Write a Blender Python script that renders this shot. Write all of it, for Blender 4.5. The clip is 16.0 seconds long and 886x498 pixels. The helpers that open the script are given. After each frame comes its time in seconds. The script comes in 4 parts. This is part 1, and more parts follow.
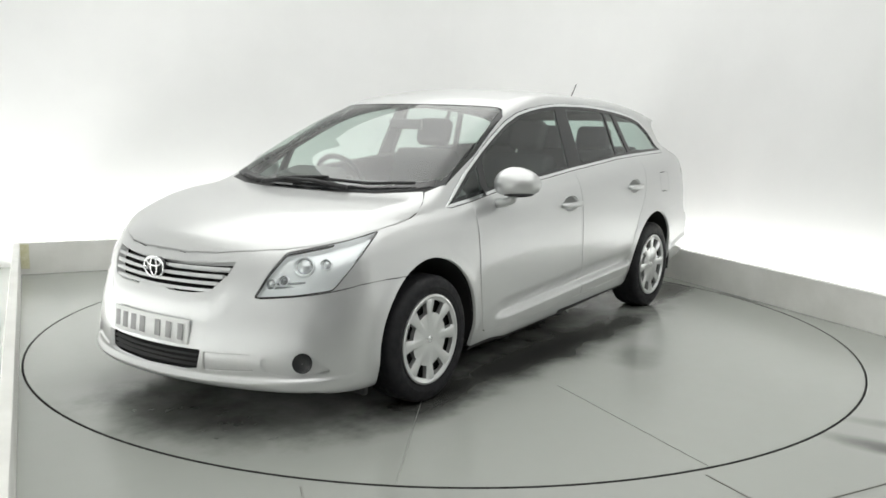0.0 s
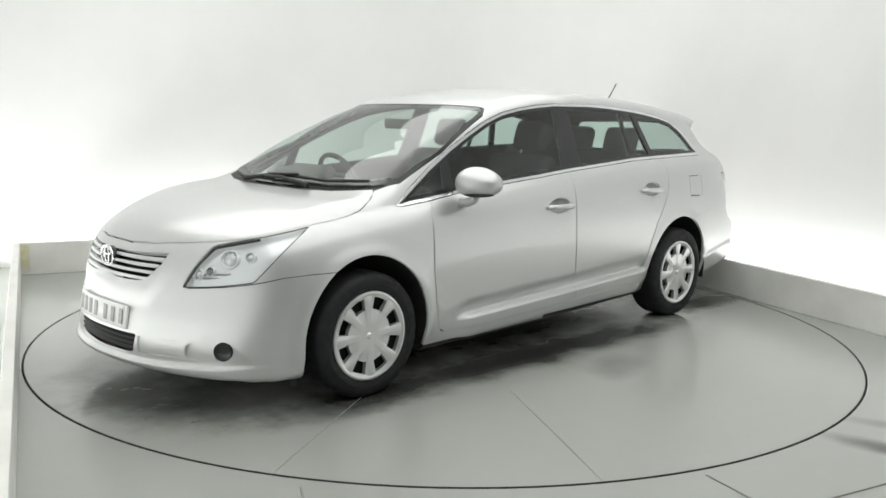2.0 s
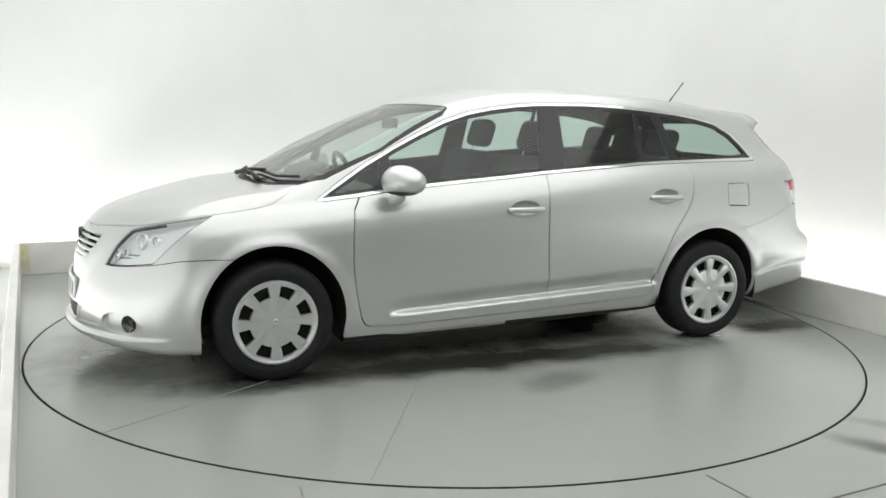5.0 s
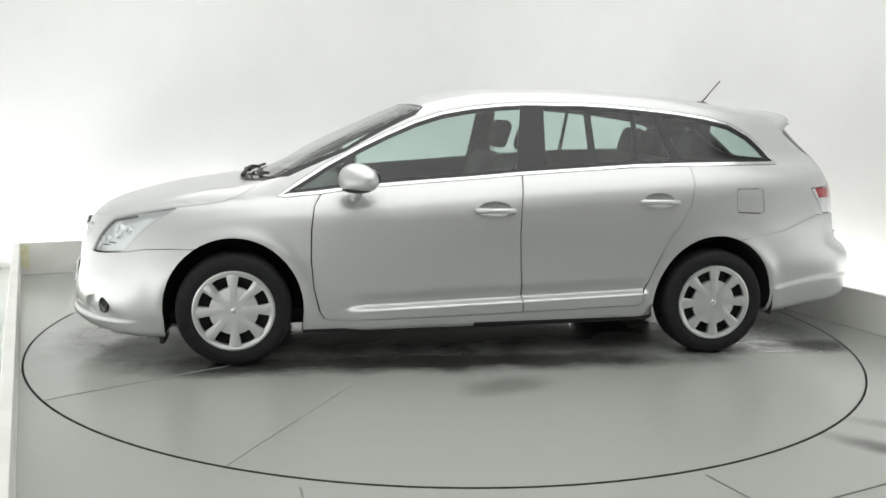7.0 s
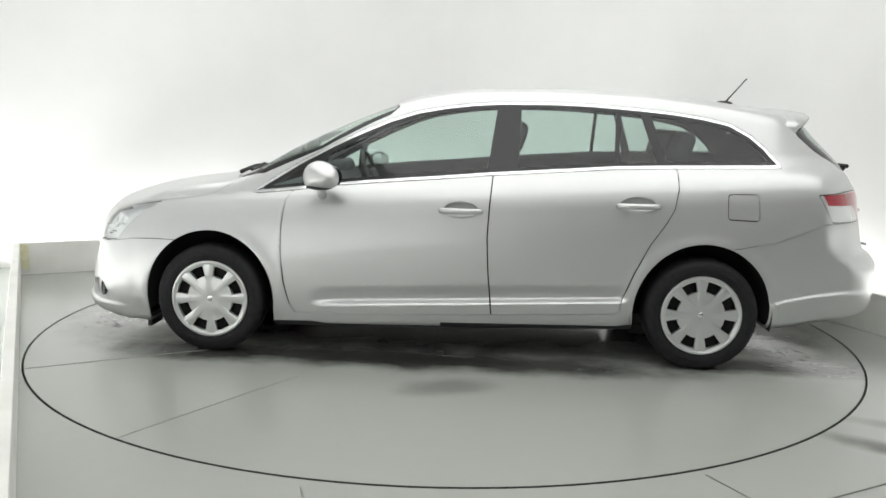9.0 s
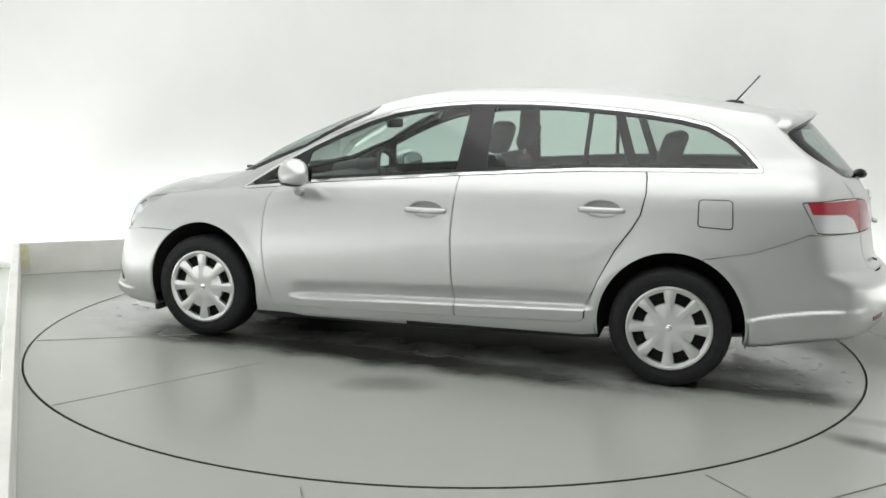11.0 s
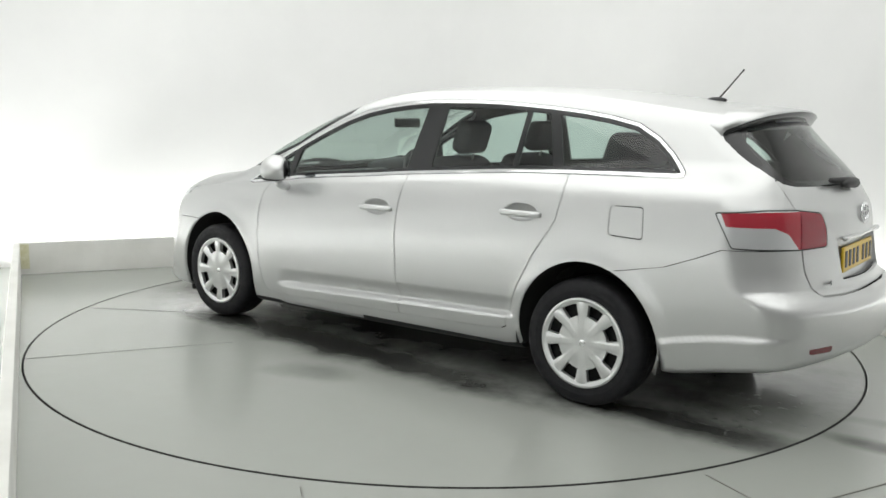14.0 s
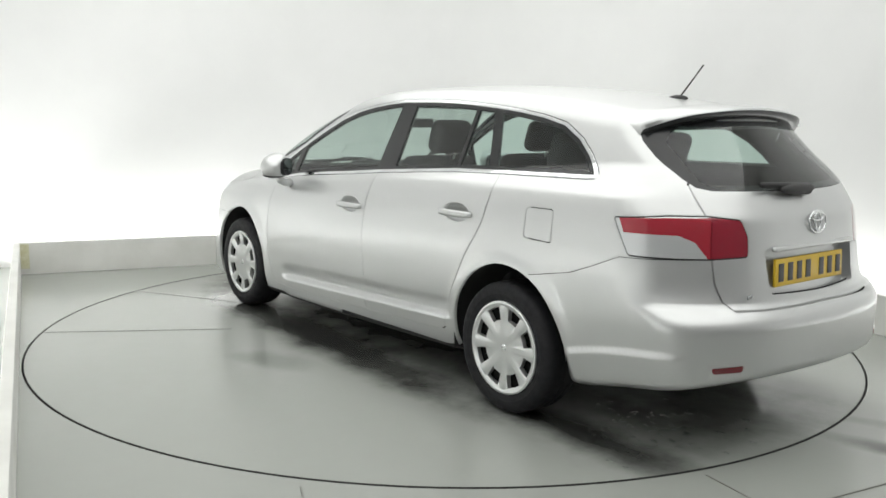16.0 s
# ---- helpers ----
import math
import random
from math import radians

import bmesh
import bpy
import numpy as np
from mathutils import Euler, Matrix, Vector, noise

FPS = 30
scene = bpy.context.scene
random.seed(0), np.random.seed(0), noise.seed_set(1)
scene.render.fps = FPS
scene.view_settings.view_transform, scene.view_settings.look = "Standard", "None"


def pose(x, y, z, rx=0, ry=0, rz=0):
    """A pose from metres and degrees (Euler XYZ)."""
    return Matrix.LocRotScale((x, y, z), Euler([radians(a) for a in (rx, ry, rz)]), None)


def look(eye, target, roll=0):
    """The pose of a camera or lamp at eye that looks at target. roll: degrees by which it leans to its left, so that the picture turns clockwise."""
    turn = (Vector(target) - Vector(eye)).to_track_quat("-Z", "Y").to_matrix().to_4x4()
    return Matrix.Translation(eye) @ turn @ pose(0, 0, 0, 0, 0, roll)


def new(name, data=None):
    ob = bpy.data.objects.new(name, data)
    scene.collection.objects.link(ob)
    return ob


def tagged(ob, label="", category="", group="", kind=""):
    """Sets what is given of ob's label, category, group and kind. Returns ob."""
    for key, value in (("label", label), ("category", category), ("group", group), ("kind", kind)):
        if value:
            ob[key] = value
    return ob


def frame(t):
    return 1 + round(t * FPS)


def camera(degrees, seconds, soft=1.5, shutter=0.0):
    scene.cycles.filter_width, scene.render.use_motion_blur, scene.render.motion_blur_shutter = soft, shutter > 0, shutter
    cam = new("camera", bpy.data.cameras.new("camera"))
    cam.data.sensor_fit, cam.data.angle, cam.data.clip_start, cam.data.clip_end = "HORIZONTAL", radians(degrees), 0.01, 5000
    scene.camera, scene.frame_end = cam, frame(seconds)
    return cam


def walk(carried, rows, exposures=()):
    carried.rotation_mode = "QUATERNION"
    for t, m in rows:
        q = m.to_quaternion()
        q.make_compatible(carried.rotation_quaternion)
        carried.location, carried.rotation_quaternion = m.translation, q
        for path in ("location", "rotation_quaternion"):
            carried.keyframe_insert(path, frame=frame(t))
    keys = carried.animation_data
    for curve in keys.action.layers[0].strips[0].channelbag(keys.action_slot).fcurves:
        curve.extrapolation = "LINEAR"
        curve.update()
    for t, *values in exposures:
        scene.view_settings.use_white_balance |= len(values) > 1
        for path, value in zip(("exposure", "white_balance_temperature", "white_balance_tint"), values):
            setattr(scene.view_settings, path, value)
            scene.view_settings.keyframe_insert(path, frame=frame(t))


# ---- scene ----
# ---- camera: fixed on its stand; the car turns ----
EYE = look((0.0, -5.4695, 1.3626), (-0.0223, 0.4570, 0.4270), 1.1108)
cam = camera(54.19, 16.0, soft=1.6)
walk(cam, [(0.0, EYE), (16.0, EYE)])

# ---- world and light ----
ROOM_TURN = 24.87            # the booth stands turned against the camera
ROOM = pose(-3.425, 1.38, 0, 0, 0, ROOM_TURN)   # back left corner of the kerb; x runs along the back kerb
WIDE, DEEP, HIGH = 5.05, 8.6, 3.3
KERB = 0.26
GAP = 0.42                   # light trough between kerb and wall


def in_room(x, y, z):
    return ROOM @ Vector((x, y, z))


world = bpy.data.worlds.new("world")
world.use_nodes = True
world.node_tree.nodes["Background"].inputs[0].default_value = (0.9, 0.95, 1.0, 1)
world.node_tree.nodes["Background"].inputs[1].default_value = 0.05
scene.world = world
scene.view_settings.exposure = -0.22


def area_lamp(name, m, sx, sy, watts, color=(1, 1, 1), spread=180):
    data = bpy.data.lights.new(name, "AREA")
    data.shape, data.size, data.size_y, data.energy, data.color = "RECTANGLE", sx, sy, watts, color
    data.spread = radians(spread)
    ob = new(name, data)
    ob.matrix_world = m
    return ob


COOL = (0.995, 1.0, 0.98)
# strip lamps in the trough behind the kerbs, shining up the walls
area_lamp("trough_lamp_back", ROOM @ pose(WIDE / 2 - 0.4, GAP * 0.6, 0.03, 180, 0, 0), WIDE - 0.7, 0.12, 46, COOL)
area_lamp("trough_lamp_right", ROOM @ pose(WIDE + GAP * 0.6, -DEEP / 2 - 0.5, 0.03, 180, 0, 0), 0.12, DEEP - 1.4, 51, COOL)
area_lamp("trough_lamp_left", ROOM @ pose(-GAP * 0.6, -DEEP / 2, 0.03, 180, 0, 0), 0.12, DEEP, 90, COOL)
# one large diffusing panel under the ceiling, unseen, added as fill from above
area_lamp("ceiling_fill_lamp", ROOM @ pose(WIDE / 2, -4.2, HIGH - 0.06), 4.8, 8.0, 176, COOL)


# ---- materials ----
def material(name, color, rough=0.5, metal=0.0, **more):
    m = bpy.data.materials.new(name)
    m.use_nodes = True
    b = m.node_tree.nodes["Principled BSDF"]
    b.inputs["Base Color"].default_value = (*color, 1)
    b.inputs["Roughness"].default_value = rough
    b.inputs["Metallic"].default_value = metal
    for key, value in more.items():
        b.inputs[key.replace("_", " ")].default_value = value
    return m


def nodes_of(m):
    t = m.node_tree
    return t.nodes, t.links, t.nodes["Principled BSDF"]


def noise_mix(m, scale, a, b, lo=0.35, hi=0.65, detail=6.0, target="Base Color", space="Object", stretch=(1, 1, 1), rough=0.55):
    """Vary an input between two colours or two values by noise."""
    n, l, p = nodes_of(m)
    co = n.new("ShaderNodeTexCoord")
    mp = n.new("ShaderNodeMapping")
    mp.inputs["Scale"].default_value = stretch
    tx = n.new("ShaderNodeTexNoise")
    tx.inputs["Scale"].default_value, tx.inputs["Detail"].default_value = scale, detail
    tx.inputs["Roughness"].default_value = rough
    rp = n.new("ShaderNodeMapRange")
    rp.inputs["From Min"].default_value, rp.inputs["From Max"].default_value = lo, hi
    l.new(co.outputs[space], mp.inputs[0])
    l.new(mp.outputs[0], tx.inputs["Vector"])
    l.new(tx.outputs["Fac"], rp.inputs["Value"])
    if isinstance(a, tuple):
        mx = n.new("ShaderNodeMix")
        mx.data_type = "RGBA"
        mx.inputs["A"].default_value, mx.inputs["B"].default_value = (*a, 1), (*b, 1)
        l.new(rp.outputs[0], mx.inputs["Factor"])
        old = p.inputs[target].links
        if old:
            mx.blend_type = "MULTIPLY"
        l.new(mx.outputs["Result"], p.inputs[target])
    else:
        rp.inputs["To Min"].default_value, rp.inputs["To Max"].default_value = a, b
        l.new(rp.outputs[0], p.inputs[target])
    return tx


def bumped(m, scale, strength, distance=0.002, detail=4.0):
    n, l, p = nodes_of(m)
    co = n.new("ShaderNodeTexCoord")
    tx = n.new("ShaderNodeTexNoise")
    tx.inputs["Scale"].default_value, tx.inputs["Detail"].default_value = scale, detail
    bp = n.new("ShaderNodeBump")
    bp.inputs["Strength"].default_value, bp.inputs["Distance"].default_value = strength, distance
    l.new(co.outputs["Object"], tx.inputs["Vector"])
    l.new(tx.outputs["Fac"], bp.inputs["Height"])
    l.new(bp.outputs[0], p.inputs["Normal"])


PAINT = material("silver_paint", (0.60, 0.605, 0.60), 0.36, 0.72, Coat_Weight=0.45, Coat_Roughness=0.05)
noise_mix(PAINT, 900, (0.575, 0.583, 0.582), (0.635, 0.643, 0.643))
CHROME = material("chrome", (0.82, 0.83, 0.84), 0.12, 1.0)
SATIN = material("satin_silver", (0.66, 0.67, 0.67), 0.30, 0.75)
GLOSS_BLACK = material("gloss_black", (0.02, 0.021, 0.022), 0.12)
PLASTIC = material("black_plastic", (0.022, 0.022, 0.023), 0.55)
bumped(PLASTIC, 400, 0.2, 0.001)
RUBBER = material("tyre_rubber", (0.014, 0.014, 0.016), 0.62, Specular_IOR_Level=0.25)
noise_mix(RUBBER, 30, 0.5, 0.75, target="Roughness")
LINER = material("dark_liner", (0.012, 0.012, 0.012), 0.9)
CLOTH = material("seat_cloth", (0.05, 0.052, 0.055), 0.9)
noise_mix(CLOTH, 260, (0.035, 0.036, 0.04), (0.07, 0.072, 0.075))
TRIM = material("grey_trim", (0.07, 0.073, 0.075), 0.7)
WHITE_PLATE = material("white_plate", (0.75, 0.76, 0.75), 0.35)
YELLOW_PLATE = material("yellow_plate", (0.72, 0.48, 0.03), 0.35)
INK = material("plate_ink", (0.06, 0.06, 0.06), 0.5)
RED_LENS = material("red_lens", (0.34, 0.02, 0.035), 0.12, Coat_Weight=0.8, Coat_Roughness=0.03)
INNER_RED = material("inner_red_lens", (0.26, 0.014, 0.03), 0.12, Coat_Weight=0.8, Coat_Roughness=0.03)
MIRROR = material("mirror_glass", (0.5, 0.52, 0.53), 0.03, 1.0)
DARK_RED = material("dark_red_lens", (0.16, 0.012, 0.02), 0.12, Coat_Weight=0.8, Coat_Roughness=0.03)
CLEAR_LENS = material("clear_lens", (0.68, 0.69, 0.70), 0.18, 0.5, Coat_Weight=1.0, Coat_Roughness=0.03)
REFLECTOR = material("lamp_reflector", (0.84, 0.85, 0.86), 0.28, 0.55)
LAMP_DARK = material("lamp_shadow", (0.32, 0.33, 0.34), 0.25, 0.6)


def glass(name, tint, gloss=0.06):
    m = bpy.data.materials.new(name)
    m.use_nodes = True
    n, l = m.node_tree.nodes, m.node_tree.links
    n.clear()
    out, mix = n.new("ShaderNodeOutputMaterial"), n.new("ShaderNodeMixShader")
    tr, gl, fr = n.new("ShaderNodeBsdfTransparent"), n.new("ShaderNodeBsdfGlossy"), n.new("ShaderNodeLayerWeight")
    pw, ad = n.new("ShaderNodeMath"), n.new("ShaderNodeMath")
    pw.operation, ad.operation = "POWER", "MULTIPLY_ADD"
    pw.inputs[1].default_value, ad.inputs[1].default_value, ad.inputs[2].default_value = 4.0, 0.92, gloss
    fr.inputs["Blend"].default_value = 0.5
    tr.inputs["Color"].default_value = (*tint, 1)
    gl.inputs["Roughness"].default_value = 0.02
    l.new(fr.outputs["Facing"], pw.inputs[0])
    l.new(pw.outputs[0], ad.inputs[0])
    l.new(ad.outputs[0], mix.inputs[0])
    l.new(tr.outputs[0], mix.inputs[1])
    l.new(gl.outputs[0], mix.inputs[2])
    l.new(mix.outputs[0], out.inputs[0])
    return m


GLASS = glass("tinted_glass", (0.70, 0.80, 0.76), 0.065)
SCREEN = glass("windscreen_glass", (0.76, 0.84, 0.80), 0.10)
LENS = glass("lamp_glass", (0.93, 0.95, 0.95), 0.05)

WATER = glass("water", (0.86, 0.88, 0.87), 0.10)

WALL = material("white_wall_paint", (0.76, 0.765, 0.76), 0.75)
noise_mix(WALL, 1.3, (0.745, 0.75, 0.745), (0.775, 0.78, 0.775))
bumped(WALL, 180, 0.08, 0.001)
KERB_PAINT = material("kerb_paint", (0.70, 0.70, 0.67), 0.5)
noise_mix(KERB_PAINT, 3.0, (0.65, 0.65, 0.615), (0.74, 0.74, 0.71))
TAPE = material("yellow_tape", (0.66, 0.64, 0.40), 0.6)
noise_mix(TAPE, 40, (0.60, 0.58, 0.36), (0.70, 0.69, 0.52))
UNSEEN_FRONT = material("unseen_front_grey", (0.16, 0.16, 0.16), 0.7)
noise_mix(UNSEEN_FRONT, 2.0, (0.13, 0.13, 0.13), (0.19, 0.19, 0.19))
CEILING = material("ceiling_paint", (0.78, 0.78, 0.77), 0.8)


def floor_paint(name, seed, stains_and_shade=()):
    """Grey floor paint with scuffs, dull patches, water staining and any shade painted in."""
    m = material(name, (0.40, 0.41, 0.39), 0.3)
    n, l, p = nodes_of(m)
    co = n.new("ShaderNodeTexCoord")
    mp = n.new("ShaderNodeMapping")
    mp.inputs["Location"].default_value = (seed, seed * 0.7, 0)
    l.new(co.outputs["Object"], mp.inputs[0])

    def fac(scale, lo, hi, detail=1.0):
        tx = n.new("ShaderNodeTexNoise")
        tx.inputs["Scale"].default_value, tx.inputs["Detail"].default_value = scale, detail
        rp = n.new("ShaderNodeMapRange")
        rp.interpolation_type = "SMOOTHSTEP"
        rp.inputs["From Min"].default_value, rp.inputs["From Max"].default_value = lo, hi
        l.new(mp.outputs[0], tx.inputs["Vector"])
        l.new(tx.outputs["Fac"], rp.inputs["Value"])
        return rp.outputs[0]

    def mix(f, a, b):
        mx = n.new("ShaderNodeMix")
        mx.data_type = "RGBA"
        l.new(f, mx.inputs["Factor"])
        for socket, v in (("A", a), ("B", b)):
            if isinstance(v, tuple):
                mx.inputs[socket].default_value = (*v, 1)
            else:
                l.new(v, mx.inputs[socket])
        return mx.outputs["Result"]

    c = mix(fac(9, 0.2, 0.8, 2.0), (0.334, 0.348, 0.325), (0.329, 0.342, 0.318))
    c = mix(fac(240, 0.3, 1.2, 2.0), c, (0.326, 0.338, 0.315))
    rp = n.new("ShaderNodeMapRange")
    rp.inputs["To Min"].default_value, rp.inputs["To Max"].default_value = 0.245, 0.27
    l.new(fac(40, 0.25, 0.75, 3.0), rp.inputs["Value"])
    rough = rp.outputs[0]

    def math_node(kind, a, b):
        q = n.new("ShaderNodeMath")
        q.operation = kind
        for i, v in enumerate((a, b)):
            if isinstance(v, (int, float)):
                q.inputs[i].default_value = v
            else:
                l.new(v, q.inputs[i])
        return q.outputs[0]

    # wet and dirty marks, and shade painted under the car: ragged ovals (x, y, half length, half width, turn,
    # strength)
    for x, y, hx, hy, turn, strength in stains_and_shade:
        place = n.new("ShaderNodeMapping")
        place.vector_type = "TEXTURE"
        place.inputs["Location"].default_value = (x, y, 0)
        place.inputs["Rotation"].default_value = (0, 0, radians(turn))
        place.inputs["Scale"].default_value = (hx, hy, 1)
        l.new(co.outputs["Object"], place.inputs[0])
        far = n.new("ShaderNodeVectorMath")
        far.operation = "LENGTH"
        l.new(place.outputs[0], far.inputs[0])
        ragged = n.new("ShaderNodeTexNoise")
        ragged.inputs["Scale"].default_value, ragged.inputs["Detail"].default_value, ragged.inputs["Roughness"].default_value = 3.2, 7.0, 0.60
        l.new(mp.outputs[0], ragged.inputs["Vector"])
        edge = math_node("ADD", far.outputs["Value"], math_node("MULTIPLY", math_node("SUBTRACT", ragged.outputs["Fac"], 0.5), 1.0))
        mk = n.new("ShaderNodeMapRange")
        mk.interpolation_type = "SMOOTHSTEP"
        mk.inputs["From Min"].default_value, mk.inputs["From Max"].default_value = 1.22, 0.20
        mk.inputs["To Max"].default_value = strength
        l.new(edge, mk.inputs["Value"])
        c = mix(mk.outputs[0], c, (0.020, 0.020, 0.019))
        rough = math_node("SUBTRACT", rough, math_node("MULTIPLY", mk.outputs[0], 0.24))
    l.new(c, p.inputs["Base Color"])
    l.new(math_node("MAXIMUM", rough, 0.13), p.inputs["Roughness"])
    return m


FLOOR = floor_paint("floor_paint", 3.0, ((1.95, -2.05, 0.42, 0.09, -38, 0.75), (2.1, -1.75, 0.3, 0.07, -30, 0.4), (2.35, 1.1, 0.5, 0.25, 65, 0.45), (0.6, -2.62, 0.25, 0.05, 0, 0.5)))
# wet tyre tracks, plus the car's own shade painted below it and along the sill
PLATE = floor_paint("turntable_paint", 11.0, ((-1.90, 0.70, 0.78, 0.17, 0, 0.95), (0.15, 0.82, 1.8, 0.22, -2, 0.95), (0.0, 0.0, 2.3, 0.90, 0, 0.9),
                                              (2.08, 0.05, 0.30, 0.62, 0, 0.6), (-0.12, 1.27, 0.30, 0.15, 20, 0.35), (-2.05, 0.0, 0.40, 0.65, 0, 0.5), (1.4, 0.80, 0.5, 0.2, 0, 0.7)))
GROOVE = material("groove_black", (0.015, 0.015, 0.015), 0.9)
# front plate ink lightened: the glare washing over the bars is in this colour
PALE_INK = material("glare_washed_ink", (0.32, 0.32, 0.32), 0.4)
PLATE_SEAM = material("plate_seam", (0.305, 0.318, 0.295), 0.35)
SEAM = material("floor_seam", (0.20, 0.20, 0.185), 0.6)


# ---- mesh helpers ----
def part(name, bm, mat, parent=None, label="", m=None, smooth=True):
    """Links a bmesh as one mesh object under its thing."""
    me = bpy.data.meshes.new(name)
    bm.to_mesh(me)
    bm.free()
    if smooth:
        me.shade_smooth()
    for one in (mat if isinstance(mat, list) else [mat]):
        me.materials.append(one)
    ob = new(name, me)
    if parent:
        ob.parent = parent
    if m is not None:
        ob.matrix_basis = m
    if label:
        ob["label"] = label
    return ob


def box(sx, sy, sz, bevel=0.0, at=(0, 0, 0), seg=2, bm=None):
    b = bmesh.new()
    bmesh.ops.create_cube(b, size=1)
    bmesh.ops.scale(b, vec=(sx, sy, sz), verts=b.verts)
    if bevel:
        bmesh.ops.bevel(b, geom=b.edges[:], offset=bevel, segments=seg, affect="EDGES", profile=0.5)
    bmesh.ops.translate(b, vec=at, verts=b.verts)
    if bm is None:
        return b
    add_to(bm, b)
    return bm


def add_to(bm, other, m=None):
    """Joins another bmesh into bm."""
    if m is not None:
        other.transform(m)
    me = bpy.data.meshes.new("tmp")
    other.to_mesh(me)
    other.free()
    bm.from_mesh(me)
    bpy.data.meshes.remove(me)
    return bm


def ball(sx, sy, sz, at=(0, 0, 0), u=28, v=18):
    b = bmesh.new()
    bmesh.ops.create_uvsphere(b, u_segments=u, v_segments=v, radius=1)
    bmesh.ops.scale(b, vec=(sx, sy, sz), verts=b.verts)
    bmesh.ops.translate(b, vec=at, verts=b.verts)
    return b


def lathe(profile, n=64, closed=False, axis="Y"):
    """Turns (radius, offset) pairs round the Y axis."""
    b = bmesh.new()
    rings = []
    for i in range(n):
        a = 2 * math.pi * i / n
        rings.append([b.verts.new((r * math.cos(a), o, r * math.sin(a))) for r, o in profile])
    k = len(profile)
    for i in range(n):
        for j in range(k if closed else k - 1):
            p, q = rings[i], rings[(i + 1) % n]
            b.faces.new((p[j], p[(j + 1) % k], q[(j + 1) % k], q[j]))
    bmesh.ops.remove_doubles(b, verts=b.verts, dist=1e-5)
    bmesh.ops.recalc_face_normals(b, faces=b.faces)
    return b


def tube(points, radius, n=8, close=False):
    """A round rod along points; radius may be a list."""
    b = bmesh.new()
    pts = [Vector(p) for p in points]
    rings = []
    for i, p in enumerate(pts):
        d = (pts[min(i + 1, len(pts) - 1)] - pts[max(i - 1, 0)])
        if close:
            d = pts[(i + 1) % len(pts)] - pts[i - 1]
        d.normalize()
        up = Vector((0, 0, 1)) if abs(d.z) < 0.9 else Vector((1, 0, 0))
        s = d.cross(up).normalized()
        w = s.cross(d)
        r = radius[i] if isinstance(radius, (list, tuple)) else radius
        rings.append([b.verts.new(p + s * r * math.cos(2 * math.pi * k / n) + w * r * math.sin(2 * math.pi * k / n)) for k in range(n)])
    for i in range(len(rings) if close else len(rings) - 1):
        p, q = rings[i], rings[(i + 1) % len(rings)]
        for k in range(n):
            b.faces.new((p[k], p[(k + 1) % n], q[(k + 1) % n], q[k]))
    if not close:
        b.faces.new(rings[0])
        b.faces.new(rings[-1][::-1])
    bmesh.ops.recalc_face_normals(b, faces=b.faces)
    return b


def sheet(points, z, thick=0.0, bm=None):
    """A flat polygon at height z, or a slab of that thickness under it."""
    b = bm or bmesh.new()
    top = b.faces.new([b.verts.new((x, y, z)) for x, y in points])
    if thick:
        out = bmesh.ops.extrude_face_region(b, geom=[top])
        bmesh.ops.translate(b, vec=(0, 0, -thick), verts=[v for v in out["geom"] if isinstance(v, bmesh.types.BMVert)])
    bmesh.ops.recalc_face_normals(b, faces=b.faces)
    return b


# ---- the booth ----
def structure(name, bm, mat, label, m=None, smooth=False):
    ob = part(name, bm, mat, None, "", m, smooth)
    return tagged(ob, label, name.rstrip("_0123456789").split("_")[0], "", "structure")


TABLE_R = 2.4644
GROOVE_W = 0.008


